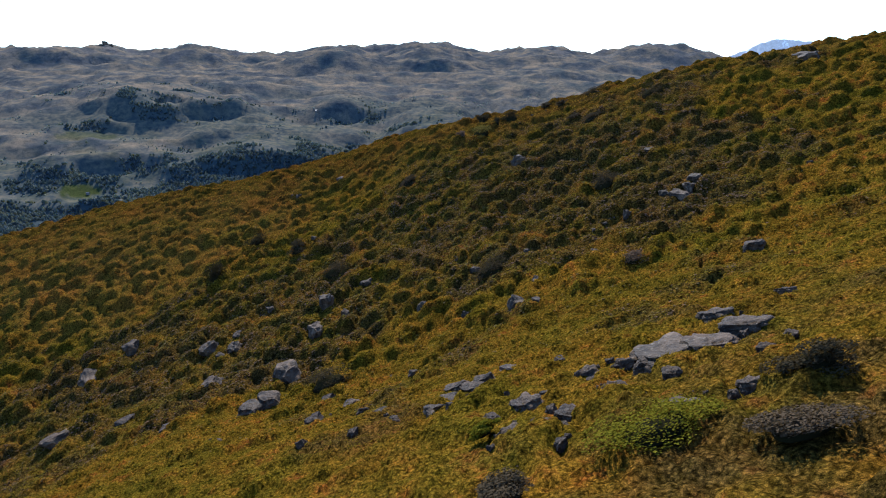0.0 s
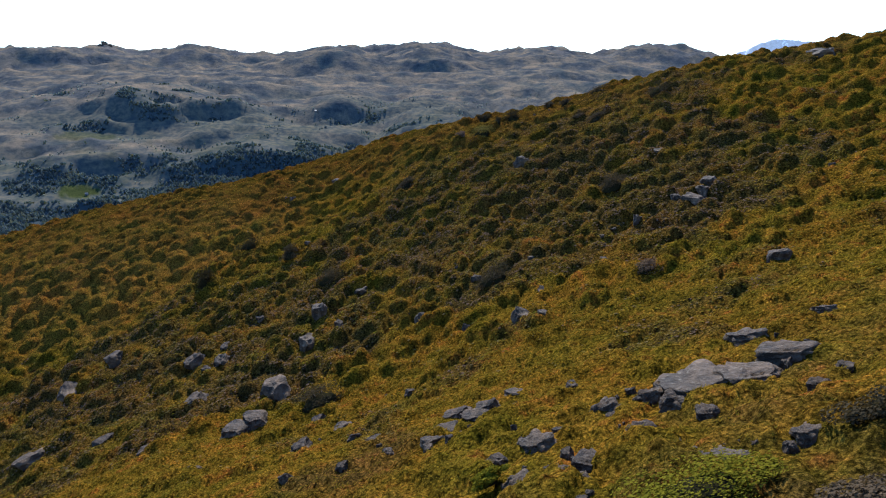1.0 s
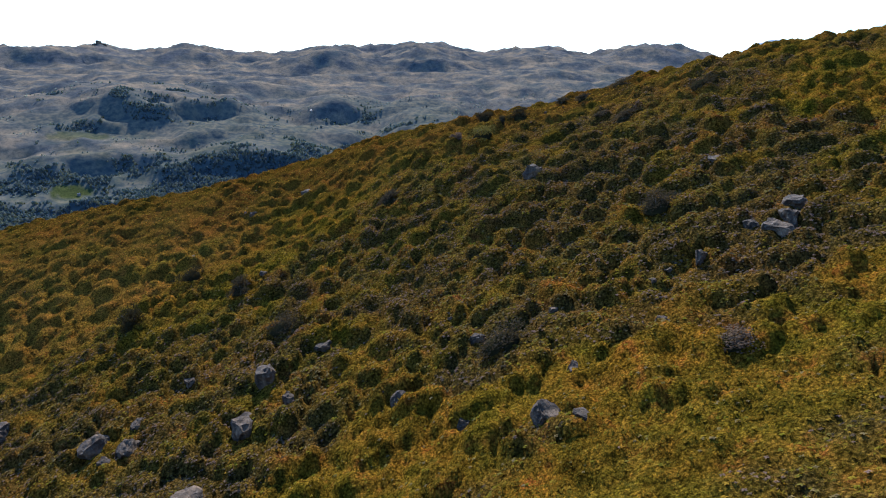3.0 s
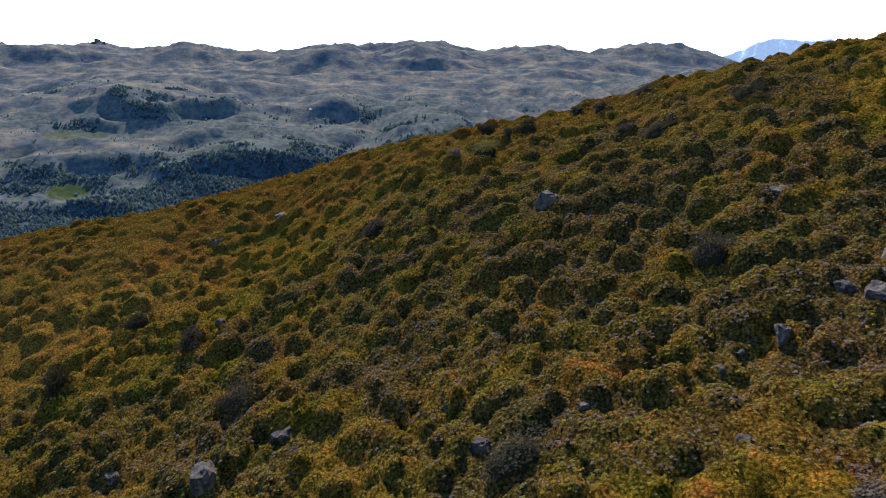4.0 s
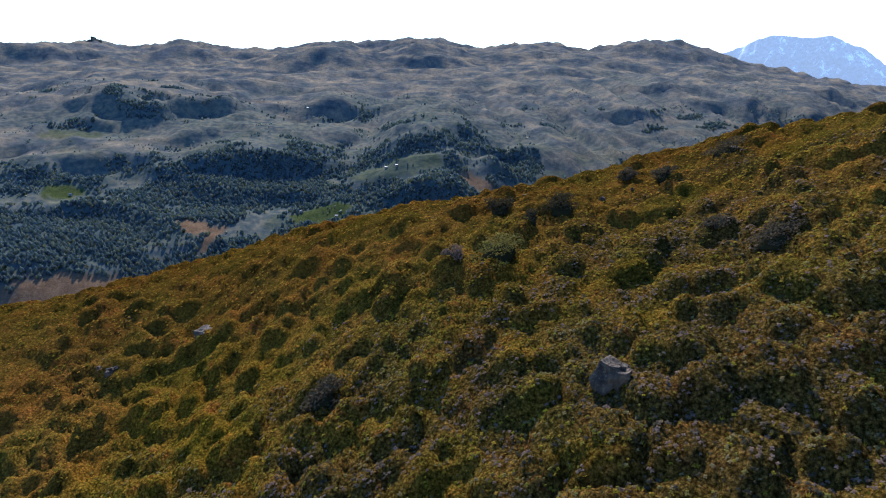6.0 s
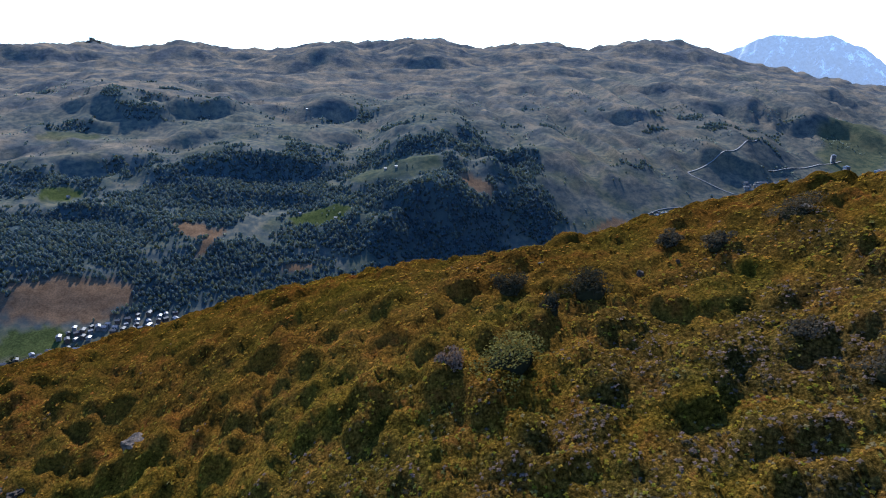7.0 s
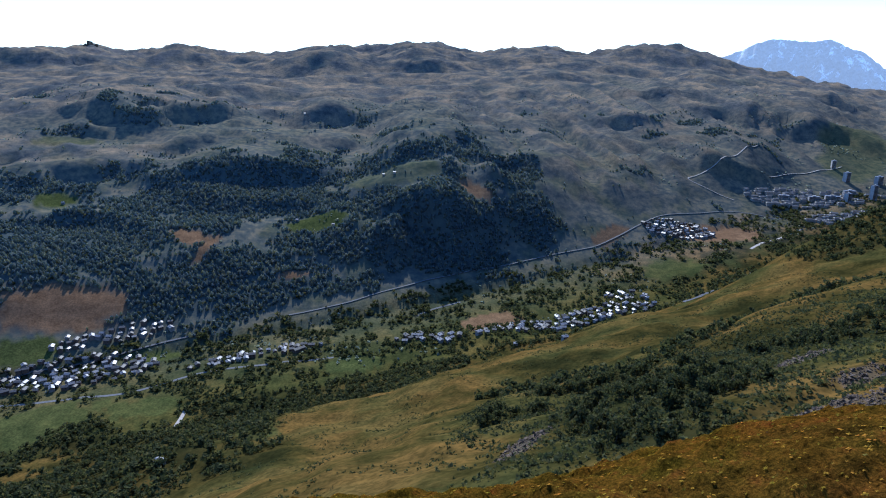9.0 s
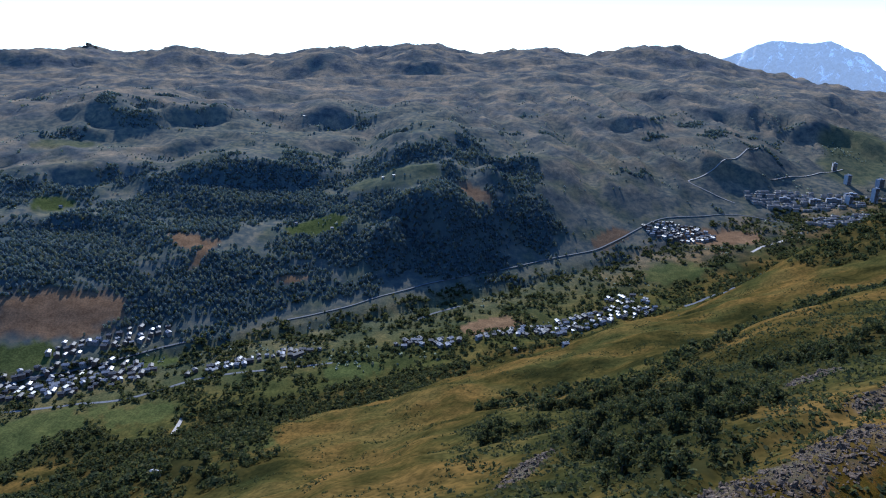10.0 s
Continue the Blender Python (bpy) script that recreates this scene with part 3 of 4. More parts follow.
def scatter(template, points, yaw, scale, tilt=None):
    """Many copies of one small mesh as one array of corners and faces. scale: (n, 3)."""
    V, F = template
    c, d = np.cos(yaw)[:, None], np.sin(yaw)[:, None]
    P = V[None] * scale[:, None, :]
    X, Y, Z = P[..., 0] * c - P[..., 1] * d, P[..., 0] * d + P[..., 1] * c, P[..., 2]
    if tilt is not None:
        Z = Z + X * tilt[:, :1] + Y * tilt[:, 1:]
    out = np.stack([X, Y, Z], -1) + points[:, None, :]
    faces = F[None] + (np.arange(len(points)) * len(V))[:, None, None]
    return out.reshape(-1, 3), faces.reshape(-1, F.shape[1])


def slope(x, y, e=0.8):
    return np.stack([(land(x + e, y) - land(x - e, y)) / (2 * e), (land(x, y + e) - land(x, y - e)) / (2 * e)], 1)


# ---- rocks and boulders of the near hill ----
def scree_block(seed, flat):
    """A split block of schist: an angular hull, chipped and layered along its sides."""
    r = random.Random(seed)
    bm = bmesh.new()
    for k in range(11 if flat else 13):
        a = 2 * math.pi * (k + r.uniform(-0.4, 0.4)) / 5.5
        h = r.uniform(-0.5, 0.5)
        s = r.uniform(0.55, 1.0) * (1 - 0.5 * max(h, 0))
        bm.verts.new((0.56 * s * math.cos(a), 0.5 * s * math.sin(a), h + 0.25 * math.cos(a + seed) * (h > 0)))
    hull = bmesh.ops.convex_hull(bm, input=bm.verts)
    bmesh.ops.delete(bm, geom=list({g for g in hull["geom_interior"] + hull["geom_unused"] if isinstance(g, bmesh.types.BMVert)}), context="VERTS")
    bmesh.ops.bevel(bm, geom=list(bm.edges), offset=0.02, segments=1, affect="EDGES", clamp_overlap=True)
    bmesh.ops.triangulate(bm, faces=bm.faces)
    for _ in range(1):
        bmesh.ops.subdivide_edges(bm, edges=[e for e in bm.edges if e.calc_length() > 0.22], cuts=1)
        bmesh.ops.triangulate(bm, faces=bm.faces)
    for v in bm.verts:
        n = noise.noise(v.co * 3.5 + Vector((seed, 0, 0))) * 0.09 + noise.noise(v.co * 9 + Vector((0, seed, 0))) * 0.035
        layer = v.co.z * (6 if flat else 3.5) + 0.8 * v.co.x + seed
        ledge = 0.07 * (layer - math.floor(layer)) ** 3
        v.co += Vector((v.co.x, v.co.y, 0)).normalized() * (n - ledge) + Vector((0, 0, 0.6 * n))
    return mesh_of(bm, "rock", ROCK, False)


def rock_mesh(seed, flat, fine=3):
    """A worn block: cut by a few planes, layered along its cleavage, with open cracks."""
    r = random.Random(seed)
    bm = bmesh.new()
    bmesh.ops.create_icosphere(bm, subdivisions=fine, radius=0.62)
    cuts = [(Vector((r.uniform(-0.25, 0.25), r.uniform(-0.25, 0.25), 1)).normalized(), r.uniform(0.30, 0.42))]
    for k in range(9):
        a = 0.7 * k + r.uniform(-0.5, 0.5)
        cuts.append((Vector((math.cos(a), math.sin(a), r.uniform(-0.2, 0.75))).normalized(), r.uniform(0.34, 0.56)))
    tilt = Vector((r.uniform(-0.3, 0.3), r.uniform(-0.3, 0.3), 1)).normalized()
    cracks = [(Vector((math.cos(2.2 * k + seed), math.sin(2.2 * k + seed), r.uniform(-0.4, 0.4))).normalized(), r.uniform(-0.25, 0.25)) for k in range(3)]
    for v in bm.verts:
        for n, d in cuts:
            over = v.co.dot(n) - d
            if over > 0:
                v.co -= n * over
        out = v.co.normalized()
        bumps = 0.12 * noise.noise(v.co * 2.6 + Vector((seed, 3, 1))) + 0.07 * noise.noise(v.co * 7 + Vector((2, seed, 5))) + 0.03 * noise.noise(v.co * 17 + Vector((seed, 4, 2)))
        layer = v.co.dot(tilt) * (9 if flat else 5) + 0.5 * noise.noise(v.co * 2 + Vector((seed, seed, 0)))
        ledge = 0.06 * (layer - math.floor(layer)) ** 2 * (1 - abs(out.z))
        gap = sum(0.10 * max(0.0, 1 - abs(v.co.dot(n) - d + 0.06 * noise.noise(v.co * 4)) / 0.05) for n, d in cracks)
        v.co += out * (bumps - ledge - gap)
    return mesh_of(bm, "rock", ROCK, fine > 3)


FLAT_BLOCKS = [scree_block(k, True) for k in range(6)]
FLAT_ROCKS = [rock_mesh(k, True) for k in range(6)]
ROUND_ROCKS = [rock_mesh(k + 20, False) for k in range(6)]
BEDROCK = [rock_mesh(k + 40, True, 4) for k in range(4)]
# x, y, width, height
OUTCROP = ((7.8, 19.4, 2.54, 0.77), (8.8, 18.8, 1.74, 0.53), (6.4, 19.9, 1.05, 0.47), (6.7, 18.7, 0.98, 0.5), (6.9, 17.1, 0.55, 0.3), (10.4, 19.8, 1.86, 0.63), (10.9, 23.3, 1.38, 0.55), (13.9, 24, 0.83, 0.3),
           (9.5, 16.9, 0.53, 0.22), (10.6, 17.7, 0.42, 0.21), (4.9, 19.5, 1.07, 0.82), (5.2, 18.8, 0.8, 0.34), (5.2, 16.9, 0.85, 0.42), (5.2, 15.9, 0.69, 0.25), (6.1, 14.5, 1.31, 0.37), (5.7, 15.2, 0.72, 0.17),
           (6.3, 13.9, 0.65, 0.17), (7.9, 14.5, 0.67, 0.31), (6.8, 14.6, 0.23, 0.24), (6.5, 14.9, 0.38, 0.26), (3.7, 16.2, 0.79, 0.32), (3, 16.5, 0.7, 0.21), (2.8, 18.6, 1.08, 0.51), (2, 16.4, 0.84, 0.27))
LEDGES = ((4.8, 23.6, 0.64, 0.31), (3.6, 19.1, 0.67, 0.19), (3.4, 15.5, 0.5, 0.17), (1.6, 18.2, 0.64, 0.25), (0.7, 25.4, 1.37, 0.39), (1.9, 24.7, 1.11, 0.52), (1.4, 23.9, 1.24, 0.32), (0.2, 23.5, 1.22, 0.22),
          (-0.4, 22.4, 1.16, 0.3), (3.2, 25.5, 1.54, 0.17), (1.4, 21.1, 0.76, 0.22), (-6.5, 28.1, 1.17, 0.61), (-3.7, 22.9, 0.6, 0.27), (-11.8, 28.3, 0.93, 0.34), (-6, 23.4, 0.75, 0.46), (-5, 30.3, 0.98, 0.33),
          (-2.8, 25.6, 0.95, 0.23), (-4, 27.7, 0.79, 0.25), (-6.7, 32.7, 0.95, 0.29), (2.8, 23.5, 0.36, 0.27), (-2, 23, 0.52, 0.18), (-21.5, 37.4, 1.74, 0.42), (-16.7, 33.9, 1.25, 0.31), (-1.7, 32.5, 0.75, 0.26))
BOULDERS = ((-10.5, 34, 1.92, 1.02), (-11.3, 32.9, 1.8, 0.86), (-16, 39.2, 1.65, 0.71), (-10.3, 37.8, 2.13, 1.32), (-18.2, 44.8, 1.71, 1.16), (-15.9, 43.9, 1.19, 0.88), (-16.7, 43.1, 0.86, 0.69), (-19.8, 44.6, 1.06, 0.63),
            (-26.3, 49, 1.88, 1.18), (-29.1, 46.6, 2.24, 1.04), (-9.1, 47.1, 1.76, 1.29), (4.5, 36.3, 1.26, 0.9), (-27.1, 38.5, 2.18, 0.72), (-1.2, 44.3, 0.86, 0.39), (-2.2, 42.4, 1.09, 0.63), (-1.3, 41.2, 1.36, 0.7),
            (-9.4, 43.2, 1.5, 0.99), (-7.4, 44.6, 0.83, 0.57), (-18.2, 45.1, 1.69, 0.72), (-15.8, 44.2, 0.95, 0.38), (-16.3, 46.1, 0.89, 0.55), (-14.4, 49.2, 0.97, 0.53))
SLOPE_ROCKS = ((19.3, 47.6, 1.67, 0.66), (18.4, 46.4, 1.4, 1.03), (17.3, 45.6, 1.76, 0.84), (18.9, 45.8, 0.69, 0.51), (16.7, 46.9, 0.79, 0.39), (17.2, 33.2, 1.61, 0.67), (36.5, 66.5, 3.32, 1.06), (25.9, 44.4, 0.59, 0.32),
               (2.4, 43.9, 0.93, 0.59), (1.1, 46.9, 0.54, 0.45), (-0.9, 44.7, 0.61, 0.31), (6, 38.8, 0.63, 0.44), (10.2, 40.5, 0.63, 0.3), (6.2, 44.6, 0.64, 0.24), (7.2, 45, 0.5, 0.22), (5.7, 35.2, 0.87, 0.55),
               (13.8, 38.6, 0.57, 0.19), (10.5, 37.6, 0.33, 0.14), (-6.3, 48.9, 1.18, 0.36), (1.5, 37.7, 0.58, 0.43), (-19.9, 50.6, 0.7, 0.31), (1.1, 47.4, 0.5, 0.59), (7.2, 45.1, 0.5, 0.31), (13.6, 45.3, 1.02, 0.76),
               (12.5, 45.8, 0.68, 0.28), (11.8, 45.2, 0.82, 0.27), (11, 44.2, 0.63, 0.31), (18.1, 54.9, 1.48, 0.58), (-14, 60.3, 1.11, 0.47))
BROW_ROCKS = ((7.5, 61.2, 1.54, 1.13), (-12, 74.1, 1.48, 0.7), (-17.6, 73.3, 0.91, 0.5), (-14, 59.9, 1.26, 0.69), (-12.8, 60.4, 0.74, 0.54), (-20.4, 66.4, 1.25, 0.36), (-11.6, 73.8, 1.15, 0.52), (-1.2, 67.1, 0.96, 0.39),
              (-17, 73, 0.98, 0.6), (18.5, 77.5, 1.54, 0.25), (6.5, 78.5, 0.39, 0.17), (12.2, 76.2, 0.21, 0.35), (10.5, 76.1, 0.31, 0.19))
def litter(rows, count, seed):
    """Small broken pieces lying round larger rocks: x, y, width, height."""
    r = random.Random(seed)
    out = []
    for _ in range(count):
        x, y, w, h = r.choice(rows)
        a, d, k = r.uniform(0, 6.28), r.uniform(0.5, 1.6), r.uniform(0.16, 0.42)
        out.append((x + d * math.cos(a), y + d * math.sin(a), k, 0.55 * k))
    return tuple(out)


LABELS = {"outcrop": "grey fissured schist rock of an outcrop in ochre heath", "ledge": "flat pale schist slab lying in yellow grass", "boulder": "grey weathered boulder half sunk in shrubs",
          "slope": "pale lichened rock among green dwarf shrubs", "brow": "small grey rock among golden heath hummocks"}


def lay_rocks(rows, which, kinds, sink):
    for x, y, wide, high in rows:
        ob = new("boulder" if which == "boulder" else "rock", rng.choice(kinds))
        deep = wide * rng.uniform(0.8, 1.25)
        wide = wide * (1.05 if which == "outcrop" else 0.85)
        tall = max(1.3 * high + 0.1, 0.3 * wide)
        gx, gy = slope(np.array([x]), np.array([y]))[0]
        z = float(land(np.array([x]), np.array([y]))[0]) - 0.08
        ob.matrix_basis = pose(x, y, z + tall * sink, 0.6 * math.degrees(math.atan(gy)) + rng.uniform(-9, 9), -0.6 * math.degrees(math.atan(gx)) + rng.uniform(-9, 9), rng.uniform(-35, 35)) @ Matrix.Diagonal((wide, deep, tall, 1))
        tagged(ob, LABELS[which], "rock", "rocks of the " + which)


lay_rocks(OUTCROP, "outcrop", BEDROCK, 0.04)
lay_rocks(LEDGES + litter(LEDGES + OUTCROP, 46, 5), "ledge", FLAT_ROCKS, 0.08)
lay_rocks(BOULDERS, "boulder", ROUND_ROCKS, 0.04)
lay_rocks(SLOPE_ROCKS, "slope", FLAT_ROCKS[:3] + ROUND_ROCKS, 0.06)
lay_rocks(BROW_ROCKS, "brow", FLAT_ROCKS[:3] + ROUND_ROCKS, 0.06)


# bare crags on the far ridge: bearing, width, height
for k, (bearing, wide, high) in enumerate(((-26.95, 34, 58), (-26.6, 30, 38), (-27.2, 38, 32), (-26.2, 26, 18), (11.0, 22, 28), (11.35, 18, 18))):
    x, y = 4170 * math.sin(radians(bearing)), 4170 * math.cos(radians(bearing))
    crag = new("crag", ROUND_ROCKS[k])
    crag.matrix_basis = pose(x, y, float(land(np.array([x]), np.array([y]))[0]) - 4, 6 * (k % 3), 5 - 4 * k, 70 * k) @ Matrix.Diagonal((wide, wide * 0.8, high, 1))
    tagged(crag, "bare rocky crag standing on the far ridge", "rock", "crags of the far ridge")


# ---- shrubs ----
def crown_template(seed, leaves, size, broad, low=0.1, clumps_n=5, flat=0.9):
    """A crown of many loose leaf sprays (quads) gathered in a few clumps, height 1."""
    r = np.random.default_rng(seed)
    clumps = [(np.array((r.normal() * 0.16 * broad, r.normal() * 0.16 * broad, r.uniform(low + 0.15, 0.78))), r.uniform(0.16, 0.30)) for _ in range(clumps_n)]
    V, F = [], []
    for q in range(leaves):
        c, s = clumps[q % clumps_n]
        d = r.normal(size=3)
        d /= np.linalg.norm(d)
        p = c + d * s * r.uniform(0.6, 1.0) * np.array((broad, broad, flat))
        n = d + 0.6 * r.normal(size=3)
        n /= np.linalg.norm(n)
        t1 = np.cross(n, r.normal(size=3))
        t1 /= np.linalg.norm(t1)
        t2 = np.cross(n, t1)
        l = size * r.uniform(0.7, 1.4)
        b = len(V)
        V += [tuple(p - l * t1), tuple(p + 0.7 * l * t2), tuple(p + l * t1), tuple(p - 0.7 * l * t2)]
        F.append((b, b + 1, b + 2, b + 3))
    return np.array(V), np.array(F)


def leafy_dome(seed, leaves, size, seg=9, lean=0.5):
    """A low cushion: a lumpy core under a crust of separate leaves (quads)."""
    r = np.random.default_rng(seed)
    lumps = [(Vector(r.normal(size=3)).normalized(), r.uniform(0.08, 0.30)) for _ in range(9)]

    def bulge(d):
        return 0.84 + max([0.0] + [k * max(d.dot(c), 0) ** 6 for c, k in lumps])

    V, F, n, k = [], [], seg, max(seg // 2, 4)
    for i in range(k + 1):
        lat = i / k * math.pi / 2
        for j in range(n):
            a = 2 * math.pi * j / n
            d = Vector((math.cos(lat) * math.cos(a), math.cos(lat) * math.sin(a), math.sin(lat)))
            g = 0.93 * bulge(d)
            V.append((0.5 * g * d.x, 0.5 * g * d.y, 0.95 * g * d.z - 0.12))
    F = [(i * n + j, i * n + (j + 1) % n, (i + 1) * n + (j + 1) % n, (i + 1) * n + j) for i in range(k) for j in range(n)]
    for q in range(leaves):
        a, h = r.uniform(0, 2 * math.pi), r.uniform(0.02, 1)
        c = math.sqrt(1 - h * h)
        d = Vector((c * math.cos(a), c * math.sin(a), h))
        g = bulge(d) * r.uniform(0.93, 1.05)
        p = np.array((0.5 * g * d.x, 0.5 * g * d.y, 0.95 * g * d.z - 0.10))
        nn = np.array(d) + lean * r.normal(size=3)
        nn /= np.linalg.norm(nn)
        t1 = np.cross(nn, r.normal(size=3))
        t1 /= np.linalg.norm(t1)
        t2 = np.cross(nn, t1)
        l = size * r.uniform(0.7, 1.4)
        b = len(V)
        V += [tuple(p - l * t1), tuple(p + 0.55 * l * t2 + 0.15 * l * nn), tuple(p + l * t1), tuple(p - 0.55 * l * t2 + 0.15 * l * nn)]
        F.append((b, b + 1, b + 2, b + 3))
    return np.array(V), np.array(F)


def spread(n, seed, top=106.0):
    """Points over the part of the hill that faces the walk."""
    r = np.random.default_rng(seed)
    y = 9 + (top - 9) * np.sqrt(r.random(n) * 0.97 + 0.03)
    x = (r.random(n) * 2 - 1) * (0.78 * y + 5)
    keep = (x > -66) & (valley(x, y)[0] < 112)
    return x[keep], y[keep], r


def shrub_carpet(count, seed):
    """Sprays of small leaves that clothe the cushions of dwarf shrubs."""
    r = np.random.default_rng(seed)
    V, F = [], []
    for k in range(4):
        a, lean = 1.6 * k + r.uniform(-0.5, 0.5), r.uniform(0.3, 1.1)
        c, d = math.cos(a), math.sin(a)
        p, t1, t2 = np.array((0.5 * c, 0.5 * d, r.uniform(0.2, 0.9))), np.array((c, d, 0.7 - lean)), np.array((-d, c, 0.2 * r.normal()))
        b = len(V)
        V += [tuple(p - 0.6 * t1), tuple(p + 0.4 * t2), tuple(p + 0.6 * t1), tuple(p - 0.4 * t2)]
        F.append((b, b + 1, b + 2, b + 3))
    x, y, r = spread(count, seed + 1)
    s = shrub_cover(x, y)
    keep = r.random(len(x)) < (0.12 + 0.88 * s) * (1 - 0.6 * ramp(y, 74, 90))
    x, y, s = x[keep], y[keep], s[keep]
    w = r.uniform(0.045, 0.095, len(x))
    v, f = scatter((np.array(V), np.array(F)), np.stack([x, y, ground_z(x, y) - 0.02], 1), r.uniform(0, 6.28, len(x)), np.stack([w, w, w * r.uniform(0.7, 1.3, len(x))], 1), slope(x, y))
    me = sheet("dwarf_shrubs", v, f, SHRUB, False)
    # whole cushions share a tone: dark, in part for their own shade, grey-leaved, bright green or rusty
    patch = noise2(x / 1.3, y / 1.1, 310) + 0.5 * noise2(x / 4, y / 4, 311)
    gold = ramp(ramp(y, 50, 82) * 0.9 + ramp(-x, 6, 34) * 0.7 * ramp(y, 40, 62), 0.25, 1.0)
    grey = np.where(patch < 0.05, 0.06 + 0.14 * r.random(len(x)), 0.20 + 0.16 * r.random(len(x)))
    bright = np.clip(0.52 + 0.22 * gold + 0.16 * patch + 0.08 * r.normal(size=len(x)), 0.42, 0.95)
    give(me, "tone", np.repeat(np.where(0.45 * patch + 0.16 * r.normal(size=len(x)) > 0.58 - s, grey, bright), len(V)))
    return tagged(new("dwarf_shrubs", me), "grey-green and rusty dwarf shrubs cushioning the hillside", "shrubs", kind="stuff")


shrub_carpet(300000, 300)


# tufts of blades between the shrubs
def tufts(count, seed, top, lo, hi):
    r = np.random.default_rng(seed)
    V, F = [], []
    for k in range(3):
        a, q = r.uniform(0, 6.28), r.uniform(0.0, 0.3)
        c, d = math.cos(a), math.sin(a)
        b = len(V)
        h = r.uniform(0.6, 1.0)
        V += [(q * c - 0.22 * d, q * d + 0.22 * c, -0.05), (q * c + 0.22 * d, q * d - 0.22 * c, -0.05), ((q + 0.8) * c, (q + 0.8) * d, h * 0.8)]
        F.append((b, b + 1, b + 2))
    x, y, r = spread(count, seed + 1, top)
    s = shrub_cover(x, y)
    keep = r.random(len(x)) < (1 - 0.7 * s) * (1 - 0.55 * ramp(y, 55, 80))
    x, y = x[keep], y[keep]
    w = r.uniform(lo, hi, len(x))
    v, f = scatter((np.array(V), np.array(F)), np.stack([x, y, ground_z(x, y)], 1), r.uniform(0, 6.28, len(x)), np.stack([w, w, w * r.uniform(0.7, 1.3, len(x))], 1), slope(x, y))
    me = sheet("grass_tufts", v, f, GRASS, False)
    gold = ramp(ramp(y, 50, 82) * 0.9 + ramp(-x, 6, 34) * 0.7 * ramp(y, 40, 62) + 0.35 * fbm(x / 9, y / 9, 3, 98), 0.25, 1.0) * (1 - 0.85 * ramp(y, 72, 90))
    give(me, "tone", np.repeat(np.clip(0.20 + 0.36 * gold + 0.16 * r.normal(size=len(x)), 0, 1), len(V)))
    return tagged(new("grass_tufts", me), "short yellow-green and golden grass tufts on the hillside", "grass", kind="stuff")


tufts(76000, 500, 106.0, 0.06, 0.14)
tufts(50000, 600, 36.0, 0.04, 0.10)

# single bushes that stand out
BUSHES = ((9, 13.9, 1.55, 0.97, 0.12, "dense grey-green juniper bush on the slope"),
          (5, 13.1, 2.53, 0.7, 0.5, "low spreading bright green shrub beside rocks"),
          (1.4, 12.3, 1.57, 0.61, 0.2, "dark grey-green low shrub in yellow grass"),
          (1.2, 16.7, 0.79, 0.53, 0.5, "small upright green grass clump beside slabs"),
          (7.2, 11.2, 1.57, 0.61, 0.22, "dark green low shrub on the slope"),
          (-21.8, 57.6, 2.05, 2.25, 0.05, "tall dark juniper bush casting a long shadow"),
          (-19.3, 62.5, 3.07, 1.33, 0.05, "dark rounded juniper bush in golden heath"),
          (3.4, 42.5, 3.09, 1.29, 0.15, "dark green shrub on the slope of the hollow"),
          (-7, 34.8, 3.31, 1.28, 0.1, "dark shadowed shrub beside boulders"),
          (13.3, 51.7, 2.83, 1.21, 0.15, "dark rounded shrub among grey dwarf shrubs"),
          (21.2, 67.1, 2.68, 1.19, 0.1, "dark shrub clump near the hill's brow"),
          (8, 74.8, 2.4, 1.25, 0.08, "dark round juniper bush on the brow"),
          (11.5, 37.1, 2.14, 0.71, 0.25, "low grey-green shrub in bright heath"),
          (-14.1, 58.7, 1.85, 1.24, 0.15, "grey-green rounded shrub on the slope"),
          (-9.5, 52.2, 2.67, 0.92, 0.15, "grey-green wide shrub below the boulders"),
          (15.3, 66.5, 2.32, 0.91, 0.2, "grey-brown shrub in golden heath"),
          (13.9, 69.2, 1.53, 0.71, 0.2, "small grey-brown shrub in golden heath"),
          (4.7, 75.8, 1.68, 0.94, 0.1, "dark shrub on the brow"),
          (-3.6, 64.6, 1.97, 1.04, 0.2, "grey-green shrub in the shrub belt"),
          (4.1, 70.9, 3.13, 1.25, 0.46, "wide green shrub below the brow"),
          (6.1, 73.6, 1.25, 0.84, 0.1, "small dark juniper on the brow"),
          (17.6, 77.2, 2.42, 0.81, 0.15, "dark low shrub beside a flat rock"),
          (14, 76.6, 1.43, 0.82, 0.2, "grey-brown shrub in short golden heath"),
          (12.4, 78.1, 1.13, 0.61, 0.2, "small grey-brown shrub in golden heath"),
          (2.1, 71.1, 1.25, 1.05, 0.3, "rounded green shrub below the brow"))


def branch_mesh():
    bm = bmesh.new()
    bmesh.ops.create_cone(bm, cap_ends=True, segments=6, radius1=0.03, radius2=0.012, depth=0.7, matrix=pose(0.1, 0, 0.2, 0, 30, 0))
    return mesh_of(bm, "branch", BARK)


BRANCH = branch_mesh()
